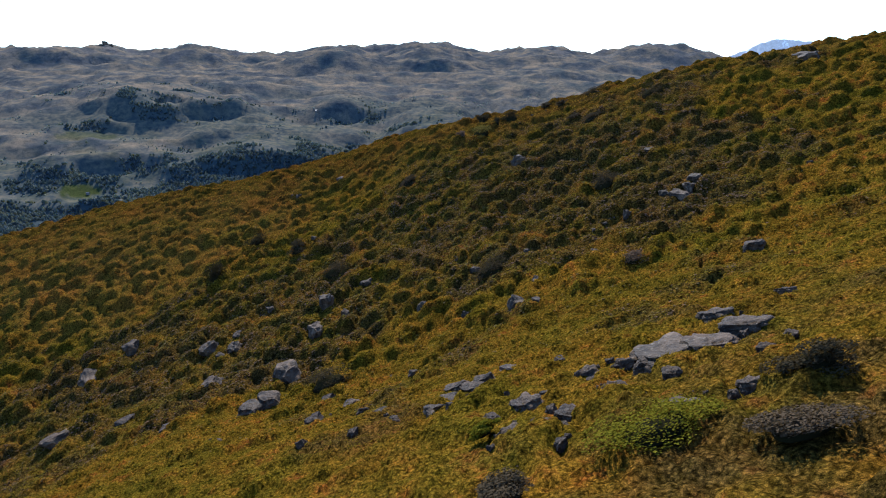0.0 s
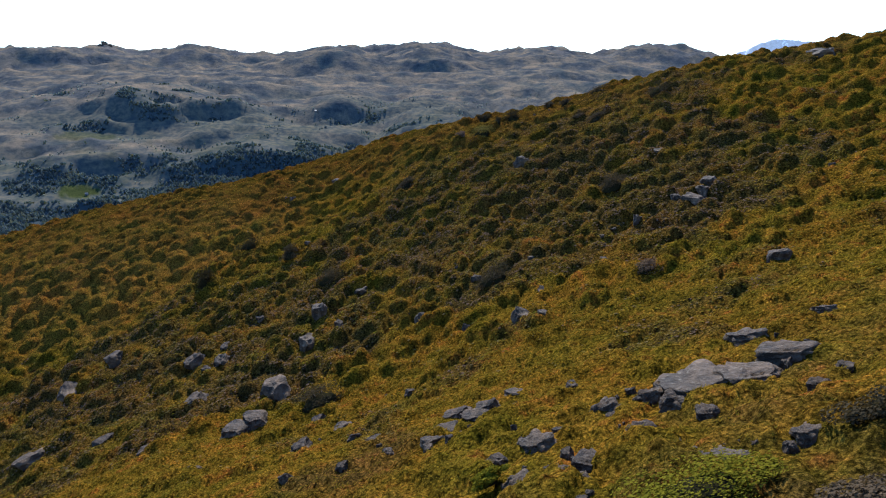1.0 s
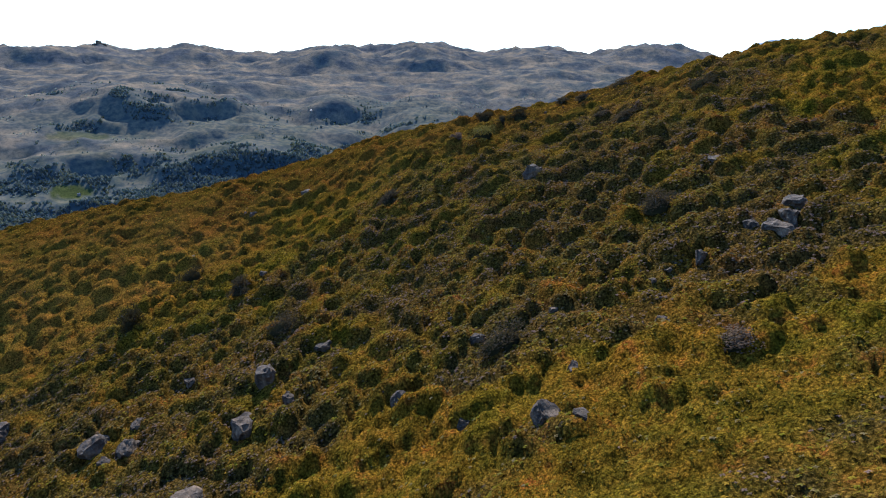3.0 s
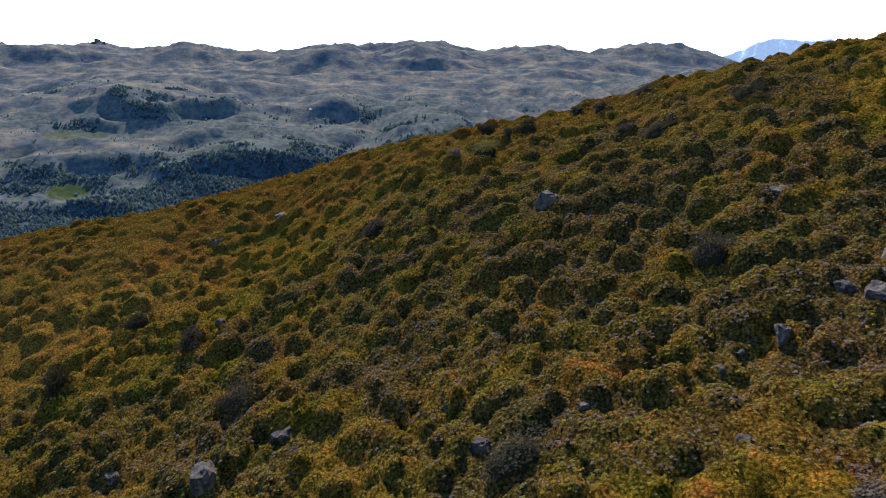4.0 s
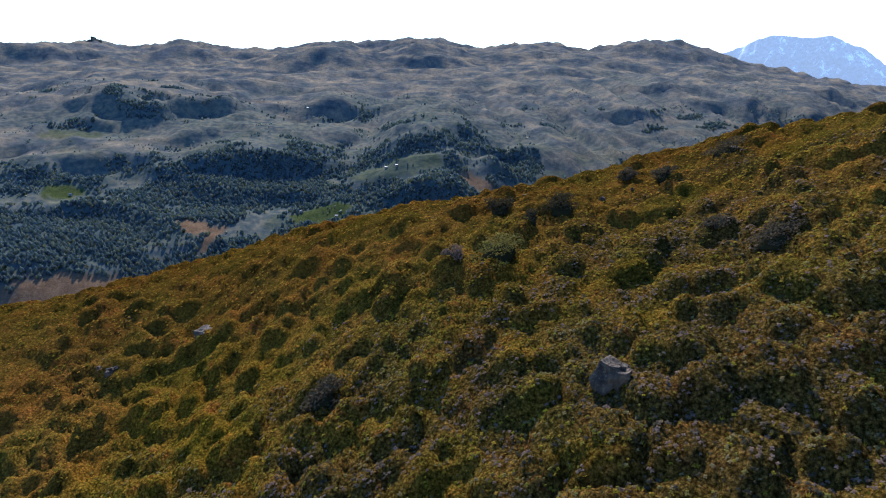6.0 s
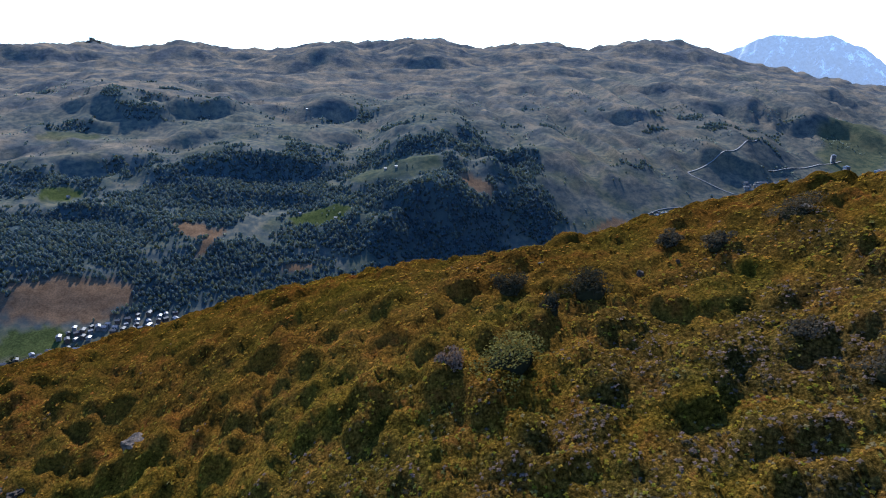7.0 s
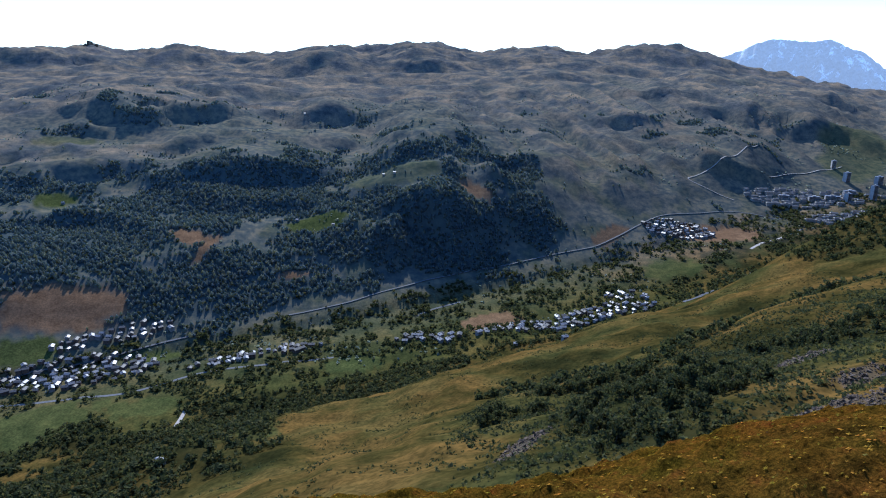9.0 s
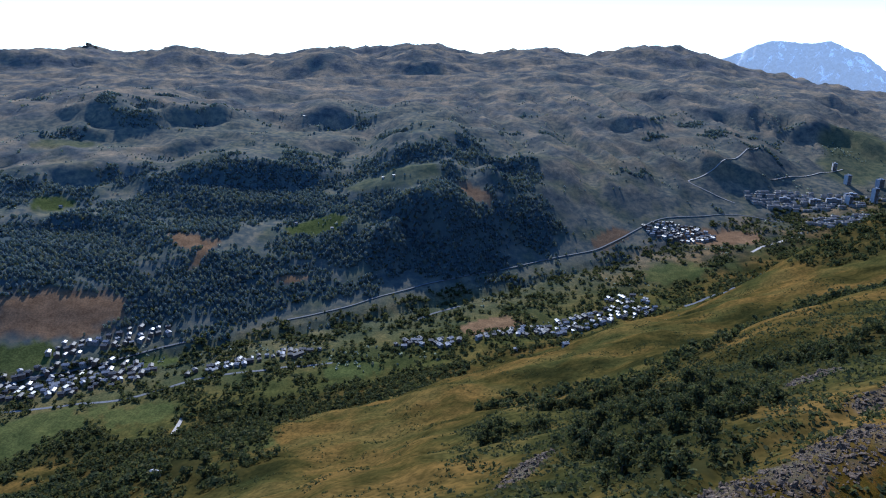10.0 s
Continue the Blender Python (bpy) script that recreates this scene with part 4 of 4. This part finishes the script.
for k, (x, y, wide, high, tone, label) in enumerate(BUSHES):
    close = y < 30
    # an added core fills the bush behind its leaves
    core_v, core_f = leafy_dome(900 + k, 0, 0.1, 14)
    V, F = crown_template(900 + k, 5200 if close else 1800, (0.036 if close else 0.055) / wide * 1.3, 1.35, -0.1, 16, 0.75)
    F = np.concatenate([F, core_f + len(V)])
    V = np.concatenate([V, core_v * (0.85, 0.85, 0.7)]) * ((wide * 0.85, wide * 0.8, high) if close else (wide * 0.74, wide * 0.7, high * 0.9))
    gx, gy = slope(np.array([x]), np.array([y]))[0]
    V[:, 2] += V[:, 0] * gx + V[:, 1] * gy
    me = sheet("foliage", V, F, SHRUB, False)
    # core at tone 0: its dark colour stands in for shade inside the bush
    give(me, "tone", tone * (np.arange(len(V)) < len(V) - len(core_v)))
    ob = empty_at("bush", pose(x, y, float(land(np.array([x]), np.array([y]))[0]) + 0.1))
    part("foliage", me, ob)
    for i in range(3):
        part("branch", BRANCH, ob).matrix_basis = pose(0, 0, 0, 0, 0, 120 * i + 40 * k) @ Matrix.Scale(high, 4)
    tagged(ob, label, "bush", "bushes on the hill")


# ---- scree below the brow ----
def loose_rocks():
    r = np.random.default_rng(41)
    P = np.column_stack([r.uniform(10, 150, 40000), r.uniform(150, 285, 40000)])
    P = P[blobs(P[:, 0], P[:, 1], SCREES) > r.uniform(0.2, 0.9, len(P))][:3000]
    size = 0.45 + 1.1 * r.random(len(P)) ** 3
    big = np.argsort(-size)[:150]
    for k in big:
        ob = new("rock", FLAT_BLOCKS[k % 6])
        s = size[k] * 1.5
        ob.matrix_basis = pose(P[k, 0], P[k, 1], float(land(P[k, :1], P[k, 1:])[0]) + 0.1 * s, r.uniform(-25, 25), r.uniform(-25, 25), r.uniform(0, 360)) @ Matrix.Diagonal((s, s * 0.8, s * 0.5, 1))
        tagged(ob, "angular grey scree block on the steep slope", "rock", "scree blocks")
    small = np.setdiff1d(np.arange(len(P)), big)
    V = np.array([(-0.5, -0.35, 0), (0.45, -0.4, 0), (0.5, 0.35, 0), (-0.4, 0.45, 0), (-0.35, -0.25, 0.3), (0.3, -0.3, 0.42), (0.35, 0.2, 0.16), (-0.3, 0.3, 0.25)])
    F = np.array([(4, 5, 6, 7), (0, 1, 5, 4), (1, 2, 6, 5), (2, 3, 7, 6), (3, 0, 4, 7)])
    z = land(P[small, 0], P[small, 1]) - 0.05
    v, f = scatter((V, F), np.column_stack([P[small], z]), r.uniform(0, 6.28, len(small)), np.stack([size[small]] * 3, 1) * r.uniform(0.7, 1.2, (len(small), 3)), r.normal(0, 0.3, (len(small), 2)))
    tagged(new("scree", sheet("scree", v, f, ROCK, False)), "grey broken stones lying on the steep slope", "stones", kind="stuff")


loose_rocks()


# ---- trees ----
def conifer_template(seed):
    """Full, ragged conifer, height 1."""
    r = np.random.default_rng(seed)
    V, F, n = [], [], 5
    for z, w in ((0.03, 0.30), (0.55, 0.36), (1.0, 0.05)):
        for j in range(n):
            a, u = 2 * math.pi * j / n + 3 * z, w * r.uniform(0.7, 1.3)
            V.append((u * math.cos(a), u * math.sin(a), z + 0.06 * r.normal()))
    for b in (0, n):
        F += [(b + j, b + (j + 1) % n, b + n + (j + 1) % n, b + n + j) for j in range(n)]
    return np.array(V), np.array(F)


def plant(cover_fn, box, count, seed, level=0.35):
    r = np.random.default_rng(seed)
    x, y = r.uniform(box[0], box[1], count), r.uniform(box[2], box[3], count)
    keep = cover_fn(x, y) > level + 0.4 * r.random(count)
    return x[keep], y[keep], r


def forest(name, label, templates, x, y, r, lo, hi, mat):
    V, F, kinds = [], [], r.integers(0, len(templates), len(x))
    z = land(x, y) - 0.6
    for k, tpl in enumerate(templates):
        sel = kinds == k
        h = r.uniform(lo, hi, sel.sum())
        sc = np.stack([h * r.uniform(0.8, 1.3, sel.sum()), h * r.uniform(0.8, 1.3, sel.sum()), h], 1)
        v, f = scatter(tpl, np.stack([x[sel], y[sel], z[sel]], 1), r.uniform(0, 6.28, sel.sum()), sc)
        F.append(f + sum(len(q) for q in V))
        V.append(v)
    return tagged(new(name, sheet(name, np.concatenate(V), np.concatenate(F), mat, False)), label, "forest", kind="stuff")


CONIFERS = [conifer_template(k) for k in range(5)]
FAR_CROWNS = [crown_template(k + 30, 14, 0.28, 1.3) for k in range(4)]
x, y, r = plant(wood_cover, (-1300, 1250, 1000, 2300), 100000, 71)
pick = r.random(len(x)) < 0.92
forest("far_conifer_forest", "dense dark conifer forest on the far valley slope", CONIFERS, x[pick], y[pick], r, 4.5, 9.0, HAZY_CONIFER)
forest("far_broadleaf_forest", "scattered broadleaf trees mixed into the far forest", FAR_CROWNS, x[~pick], y[~pick], r, 3.2, 6.5, BROADLEAF)
# open moor with single trees
x, y, r = plant(lambda x, y: 0.55 * ramp(fbm(x / 150, y / 150, 3, 111), -0.2, 0.8) * (1 - blobs(x, y, FIELDS)), (-1500, 1400, 850, 2500), 20000, 72, 0.2)
forest("scattered_trees", "single small trees and bushes dotted over far meadows and moor", CONIFERS + FAR_CROWNS, x, y, r, 2.5, 5.5, HAZY_CONIFER)

x, y, r = plant(lambda x, y: (0.25 + 0.6 * ramp(fbm(x / 60, y / 60, 3, 112), -0.2, 0.5)) * ramp(valley(x, y)[0], 700, 800) * (1 - ramp(valley(x, y)[0], 1075, 1130)) * (1 - blobs(x, y, MEADOWS)) * (1 - blobs(x, y, FIELDS)), (-800, 1150, 500, 1700), 42000, 75, 0.2)
forest("valley_trees", "broadleaf trees and hedges along the valley floor and round the houses", FAR_CROWNS, x, y, r, 3.5, 9, BROADLEAF)
CROWNS = [crown_template(k + 60, 240, 0.075, 1.0) for k in range(6)]
TREE_CROWNS = [sheet("crown", v, f, BROADLEAF, False) for v, f in CROWNS]


def trunk_mesh():
    bm = bmesh.new()
    bmesh.ops.create_cone(bm, cap_ends=True, segments=7, radius1=0.035, radius2=0.012, depth=0.6, matrix=Matrix.Translation((0, 0, 0.26)))
    for k in range(3):
        bmesh.ops.create_cone(bm, cap_ends=True, segments=5, radius1=0.014, radius2=0.004, depth=0.34, matrix=pose(0.08 * math.cos(2.1 * k), 0.08 * math.sin(2.1 * k), 0.44 + 0.06 * k, 0, 38, 120.3 * k))
    return mesh_of(bm, "trunk", BARK)


TRUNK = trunk_mesh()


def tree(x, y, h, k):
    t = empty_at("tree", pose(x, y, float(land(np.array([x]), np.array([y]))[0]) - 0.1, 0, 0, 57.0 * k) @ Matrix.Diagonal((h, h, h, 1)))
    part("trunk", TRUNK, t)
    part("crown", TREE_CROWNS[k % 6], t)
    return tagged(t, "bushy green broadleaf tree on the steep slope" if h > 4.5 else "low green alder shrub on the steep slope", "tree", "trees on the middle slope")


x, y, r = plant(thicket_cover, (-600, 640, 165, 960), 30000, 73, 0.18)
rank = np.argsort(np.hypot(x, y))
for k in rank[:280]:
    tree(float(x[k]), float(y[k]), float(r.uniform(3.2, 8.0)), int(k))
rest = rank[280:]
forest("slope_thicket", "dense green thicket of shrubs and small trees below the brow", [crown_template(k + 90, 32, 0.17, 1.25) for k in range(5)], x[rest], y[rest], r, 3.0, 8.5, BROADLEAF)
# low scrub on the open middle slope
x, y, r = plant(lambda x, y: 0.7 * ramp(fbm(x / 34, y / 34, 3, 121), -0.2, 0.6) * (1 - blobs(x, y, SCREES)), (-300, 420, 130, 800), 60000, 74, 0.2)
keep = valley(x, y)[0] > 115
forest("slope_scrub", "low dark scrub dotted over the golden slope", [crown_template(k + 120, 10, 0.30, 1.7, 0.0) for k in range(4)], x[keep], y[keep], r, 0.35, 1.6, BROADLEAF)


# rough knee-high scrub crowding the slope round the scree
x, y, r = plant(lambda x, y: (0.3 + 0.7 * ramp(fbm(x / 17, y / 17, 3, 123), -0.5, 0.4)) * ramp(x, -25, 60) * (1 - 0.8 * blobs(x, y, SCREES)) * (1 - ramp(y, 360, 460)), (-20, 300, 135, 450), 30000, 76, 0.2)
keep = valley(x, y)[0] > 115
forest("rough_scrub", "rough dark olive scrub crowding the steep slope round the scree", [crown_template(k + 140, 7, 0.36, 1.9, 0.0) for k in range(4)], x[keep], y[keep], r, 0.7, 1.9, BROADLEAF)


# ---- villages ----
def box_mesh(name, mat, w, d, z0, z1):
    bm = bmesh.new()
    bmesh.ops.create_cube(bm, size=1, matrix=Matrix.LocRotScale((0, 0, (z0 + z1) / 2), None, (w, d, z1 - z0)))
    return mesh_of(bm, name, mat, False)


def gable_mesh(w, d, z, rise, mat, over=0.6, thick=0.3):
    """A pitched roof with eaves, thick at its edges; the ridge runs along x."""
    bm = bmesh.new()
    for side in (-1, 1):
        y0, y1 = side * (d / 2 + over), 0
        z0 = z - rise * over / (d / 2)
        ring = [(-w / 2 - over, y0, z0), (w / 2 + over, y0, z0), (w / 2 + over, y1, z + rise), (-w / 2 - over, y1, z + rise)]
        low = [bm.verts.new(p) for p in ring]
        up = [bm.verts.new((p[0], p[1], p[2] + thick)) for p in ring]
        bm.faces.new(low)
        bm.faces.new(up[::-1])
        for i in range(4):
            bm.faces.new((low[i], low[(i + 1) % 4], up[(i + 1) % 4], up[i]))
    bmesh.ops.recalc_face_normals(bm, faces=bm.faces)
    return mesh_of(bm, "roof", mat, False)


def gable_wall(w, d, z, rise, mat):
    bm = bmesh.new()
    pts = [(-d / 2, -3), (d / 2, -3), (d / 2, z), (0, z + rise), (-d / 2, z)]
    a = [bm.verts.new((-w / 2, p, q)) for p, q in pts]
    b = [bm.verts.new((w / 2, p, q)) for p, q in pts]
    bm.faces.new(a[::-1])
    bm.faces.new(b)
    for i in range(5):
        bm.faces.new((a[i], a[(i + 1) % 5], b[(i + 1) % 5], b[i]))
    bmesh.ops.recalc_face_normals(bm, faces=bm.faces)
    return mesh_of(bm, "wall", mat, False)


def window_mesh(w, h):
    bm = bmesh.new()
    bmesh.ops.create_cube(bm, size=1, matrix=Matrix.LocRotScale((0, 0, 0), None, (w, 0.12, h)))
    return mesh_of(bm, "window", DARK_GLASS, False)


WINDOW = window_mesh(1.3, 1.5)
HOUSES = []
for k, (w, d, z, rise) in enumerate(((7.4, 6.2, 4.6, 1.3), (6.4, 5.4, 4.2, 1.1), (8.6, 6.4, 5.0, 1.4), (5.8, 5.0, 3.8, 1.0), (10, 7, 5.4, 1.5))):
    for wall, roof in ((WALL_PALE, ROOF_METAL), (WALL_WOOD, ROOF_SLATE)):
        HOUSES.append((w, d, z, gable_wall(w, d, z, rise, wall), gable_mesh(w, d, z, rise, roof), wall is WALL_PALE, box_mesh("chimney", WALL_PALE, 0.9, 0.9, z + 0.3 * rise, z + rise + 1.0)))


def house(x, y, turn, k, group):
    w, d, z, wall, roof, pale, chimney = HOUSES[k % len(HOUSES)]
    h = empty_at("house", pose(x, y, float(land(np.array([x]), np.array([y]))[0]) + 0.3, 0, 0, turn))
    part("wall", wall, h)
    part("roof", roof, h)
    c = part("chimney", chimney, h)
    c.location = (w * 0.2, d * 0.12, 0)
    for i in (-1, 1):
        win = part("window", WINDOW, h)
        win.location = (i * w * 0.25, -d / 2 - 0.03, z * 0.62)
    return tagged(h, "pale rendered village house with a shining metal roof" if pale else "timber village house with a grey slate roof", "house", group)


def village(group, spots, count, seed, turn, gap=13.0):
    r = np.random.default_rng(seed)
    made, tries = [], 0
    area = np.array([s[2] * s[3] for s in spots], float)
    while len(made) < count and tries < 20000:
        tries += 1
        cx, cy, a, b, t = spots[r.choice(len(spots), p=area / area.sum())]
        q, an = math.sqrt(r.random()), r.uniform(0, 6.28)
        p, s = a * q * math.cos(an), b * q * math.sin(an)
        c, d = math.cos(radians(t)), math.sin(radians(t))
        x, y = cx + p * c - s * d, cy + p * d + s * c
        if all((x - u) ** 2 + (y - v) ** 2 > gap ** 2 for u, v in made):
            made.append((x, y))
            house(x, y, turn + r.choice((0, 90)) + r.uniform(-30, 30), int(r.integers(0, 10)), group)


village("houses of the lower village", ((-530, 902, 112, 44, 17), (-485, 1010, 62, 20, 24), (-556, 973, 47, 16, 27), (-312, 945, 64, 14, 25), (-225, 985, 40, 14, 25)), 165, 11, 17, 8.8)
village("houses of the sunny village", ((258, 1058, 132, 30, 14), (-10, 1004, 58, 18, 4), (351, 1145, 40, 22, -30), (111, 1027, 51, 16, 36)), 118, 12, 20, 9.2)
village("houses of the hamlet", ((566, 1485, 82, 42, -11),), 75, 13, 30, 8.4)


def chalets():
    """The crowded low roofs of the far resort, one joined mesh: walls and hipped roofs."""
    r = np.random.default_rng(14)
    V, F, M = [], [], []
    for cx, cy, a, b, count in ((982, 1665, 190, 55, 130), (966, 1516, 100, 36, 60)):
        for _ in range(count):
            q, an, turn = math.sqrt(r.random()), r.uniform(0, 6.28), radians(r.uniform(-25, 25))
            x, y = cx + a * q * math.cos(an), cy + b * q * math.sin(an)
            z, w, d, h = float(land(np.array([x]), np.array([y]))[0]), r.uniform(8, 17), r.uniform(7, 10), r.uniform(4, 9)
            c, e = math.cos(turn), math.sin(turn)
            ring = [(-w / 2, -d / 2), (w / 2, -d / 2), (w / 2, d / 2), (-w / 2, d / 2)]
            pts = [(p, q2, -2) for p, q2 in ring] + [(p, q2, h) for p, q2 in ring] + [(p * 1.12, q2 * 1.15, h - 0.2) for p, q2 in ring] + [(-w * 0.42, 0, h + 1.6), (w * 0.42, 0, h + 1.6)]
            k = len(V)
            V += [(x + p * c - q2 * e, y + p * e + q2 * c, z + zz) for p, q2, zz in pts]
            F += [[k + i, k + (i + 1) % 4, k + 4 + (i + 1) % 4, k + 4 + i] for i in range(4)] + [[k + 8, k + 9, k + 13, k + 12], [k + 9, k + 10, k + 13], [k + 10, k + 11, k + 12, k + 13], [k + 11, k + 8, k + 12]]
            M += [0] * 4 + [1] * 4
    me = bpy.data.meshes.new("resort_chalets")
    me.from_pydata(V, [], F)
    me.materials.append(WALL_PALE)
    me.materials.append(ROOF_SLATE)
    me.polygons.foreach_set("material_index", M)
    tagged(new("resort_chalets", me), "crowded pale chalets with grey roofs in the far resort", "houses", kind="stuff")


chalets()
for x, y in ((-191, 443.5), (121, 936), (139, 682), (-185, 995), (-125, 1578), (-219, 1377), (-811, 1419), (-429, 2183), (-98, 1560), (-300, 1400)):
    house(x, y, rng.uniform(-30, 30), 6, "lone huts")


def tower(x, y, w, d, h, floors, label):
    t = empty_at("apartment_block", pose(x, y, float(land(np.array([x]), np.array([y]))[0]) - 1, 0, 0, rng.uniform(-25, 25)))
    part("wall", box_mesh("wall", CONCRETE, w, d, 0, h), t)
    part("roof", box_mesh("roof", ROOF_METAL, w + 0.8, d + 0.8, h, h + 0.6), t)
    part("stair_head", box_mesh("stair_head", CONCRETE, w * 0.3, d * 0.4, h + 0.6, h + 3.2), t)
    band, slab = box_mesh("window", DARK_GLASS, w * 0.9, 0.3, 0, 1.5), box_mesh("balcony", WALL_PALE, w * 0.96, 1.3, 0, 0.9)
    for k in range(floors):
        z = (k + 0.5) * h / floors
        part("window", band, t).location = (0, -d / 2 - 0.1, z)
        part("balcony", slab, t).location = (0, -d / 2 - 0.65, z - 1.1)
    tagged(t, label, "apartment block", "resort blocks")


tower(1121, 1643, 13, 11, 38, 12, "tall pale concrete apartment tower of the resort")
for x, y, w, h, n in ((1054, 1639, 14, 24, 7), (1020, 1647, 34, 17, 5), (979, 1658, 26, 13, 4), (1155, 1880, 11, 22, 7), (1139, 1787, 14, 26, 8), (1217, 1768, 20, 22, 7), (905, 1668, 24, 11, 3), (1090, 1690, 28, 16, 5)):
    tower(x, y, w, 12, h, n, "grey concrete apartment block of the resort")


# ---- roads ----
def sheet_z(x, y):
    """Height of the ground sheet itself, between its points."""
    i = np.interp(np.hypot(x, y), rings, np.arange(len(rings)))
    j = np.interp(np.arctan2(x, y), az, np.arange(len(az)))
    a, b = np.minimum(i.astype(int), len(rings) - 2), np.minimum(j.astype(int), len(az) - 2)
    p, q = i - a, j - b
    return (GZ[a, b] * (1 - q) + GZ[a, b + 1] * q) * (1 - p) + (GZ[a + 1, b] * (1 - q) + GZ[a + 1, b + 1] * q) * p


def road(name, label, pts, width, mat):
    P = np.array(pts, float)
    d = np.concatenate([[0], np.cumsum(np.hypot(*np.diff(P, axis=0).T))])
    s = np.linspace(0, d[-1], max(int(d[-1] / 9), 4))
    x, y = np.interp(s, d, P[:, 0]), np.interp(s, d, P[:, 1])
    for _ in range(6):
        x[1:-1], y[1:-1] = (x[:-2] + 2 * x[1:-1] + x[2:]) / 4, (y[:-2] + 2 * y[1:-1] + y[2:]) / 4
    tx, ty = np.gradient(x), np.gradient(y)
    n = np.hypot(tx, ty)
    nx, ny = -ty / n * width / 2, tx / n * width / 2
    z = np.maximum(sheet_z(x, y), np.maximum(sheet_z(x + nx, y + ny), sheet_z(x - nx, y - ny)))
    for _ in range(3):
        z[1:-1] = np.maximum(z[1:-1], (z[:-2] + 2 * z[1:-1] + z[2:]) / 4)
    z = z + 0.12
    ring = [np.stack([x + nx, y + ny, z - 0.6], 1), np.stack([x + nx, y + ny, z], 1), np.stack([x - nx, y - ny, z], 1), np.stack([x - nx, y - ny, z - 0.6], 1)]
    V = np.stack(ring, 1).reshape(-1, 3)
    F = [(i * 4 + j, i * 4 + j + 1, i * 4 + j + 5, i * 4 + j + 4) for i in range(len(x) - 1) for j in range(3)]
    return tagged(new(name, sheet(name, V, F, mat, False)), label, "road", kind="structure")


road("road", "grey asphalt road through the village", ((-700, 850), (-626, 887), (-588, 905), (-529, 934), (-485, 959), (-440, 997), (-404, 1011), (-364, 1029)), 5, ASPHALT)
road("road", "grey asphalt road below the village", ((-700, 815), (-583, 821), (-542, 827), (-474, 831), (-422, 848), (-386, 873), (-355, 900), (-310, 912), (-267, 924), (-217, 945), (-156, 942)), 5, ASPHALT)
road("road", "grey asphalt valley road along the wooded slope", ((-258, 1095), (-176, 1138), (-77, 1203), (33, 1266), (128, 1306), (216, 1349), (294, 1380), (363, 1409), (425, 1454), (511, 1526), (545, 1547), (636, 1568), (743, 1589), (862, 1545), (1028, 1451)), 3.6, ASPHALT)
road("road", "pale gravel track climbing the moor", ((764, 1642), (720, 1678), (661, 1724), (770, 1771), (944, 1911)), 3, GRAVEL)
road("road", "pale gravel track above the resort", ((910, 1766), (1055, 1834), (1183, 1885)), 3.4, GRAVEL)
road("road", "grey lane below the hamlet", ((401, 1013), (482, 1092), (544, 1143)), 5, ASPHALT)
road("road", "pale track beside the hamlet", ((682, 1366), (754, 1412), (848, 1470)), 6, GRAVEL)
road("road", "grey lane above the village", ((-36, 1120), (4, 1154), (47, 1179)), 5, ASPHALT)

road("road", "short pale gravel drive among trees", ((-324, 791), (-320, 765), (-315, 735)), 5, GRAVEL)


# ---- the snowy mountain behind ----
def mountain():
    m, t, b = material("snow and rock with haze glow", 0.8)
    at = place(t)
    tall = t.nodes.new("ShaderNodeMapping")
    tall.inputs["Scale"].default_value = (1.0, 1.0, 0.4)
    t.links.new(at, tall.inputs["Vector"])
    n, f = noise_node(t, tall.outputs[0], 0.016, 7, 0.74), noise_node(t, at, 0.05, 4, 0.7)
    c = steps(t, f, [(0.3, (0.17, 0.18, 0.20)), (0.7, (0.34, 0.35, 0.37))])
    c = blend(t, steps(t, n, [(0.54, (0, 0, 0)), (0.62, (1, 1, 1))]), c, (0.74, 0.77, 0.82))
    t.links.new(c, b.inputs["Base Color"])
    # pale emission stands in for the haze before the mountain
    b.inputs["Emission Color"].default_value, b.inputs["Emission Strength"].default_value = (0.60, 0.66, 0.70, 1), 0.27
    A = np.linspace(21.5, 41, 190)
    peak = np.interp(A, (21.5, 23.3, 24.4, 25.6, 26.6, 27.8, 29, 30.5, 31.6, 32.7, 33.4, 34.1, 37, 41), (-60, -5, 30, 79, 102, 94, 83, 96, 49, 19, -30, -75, -170, -300)) + 5 * fbm(A * 2.3, A * 0, 4, 131, 0.6)
    S = np.linspace(0, 1, 70)
    SS, PA = np.meshgrid(S, A, indexing="ij")
    R = 4420 + 330 * SS
    X, Y = R * np.sin(np.radians(PA)), R * np.cos(np.radians(PA))
    Z = -320 + (peak[None] + 320) * SS ** 1.15 + 80 * (1 - np.abs(noise2(PA * 0.9, SS * 1.4, 133)) * 2) * SS * (1 - SS) * 2 + 14 * fbm(PA * 2.2, SS * 8, 4, 134) * (1 - SS)
    front = np.stack([X, Y, Z], -1).reshape(-1, 3)
    back = np.stack([X[-1] * 1.03, Y[-1] * 1.03, Z[-1] * 0 - 320], -1)
    V = np.concatenate([front, back])
    F = grid_faces(len(S), len(A))
    k = (len(S) - 1) * len(A) + np.arange(len(A) - 1)
    F = np.concatenate([F, np.stack([k, k + 1, k + 1 + len(A), k + len(A)], 1)])[:, ::-1]
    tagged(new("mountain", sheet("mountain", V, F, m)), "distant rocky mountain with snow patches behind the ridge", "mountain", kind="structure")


mountain()
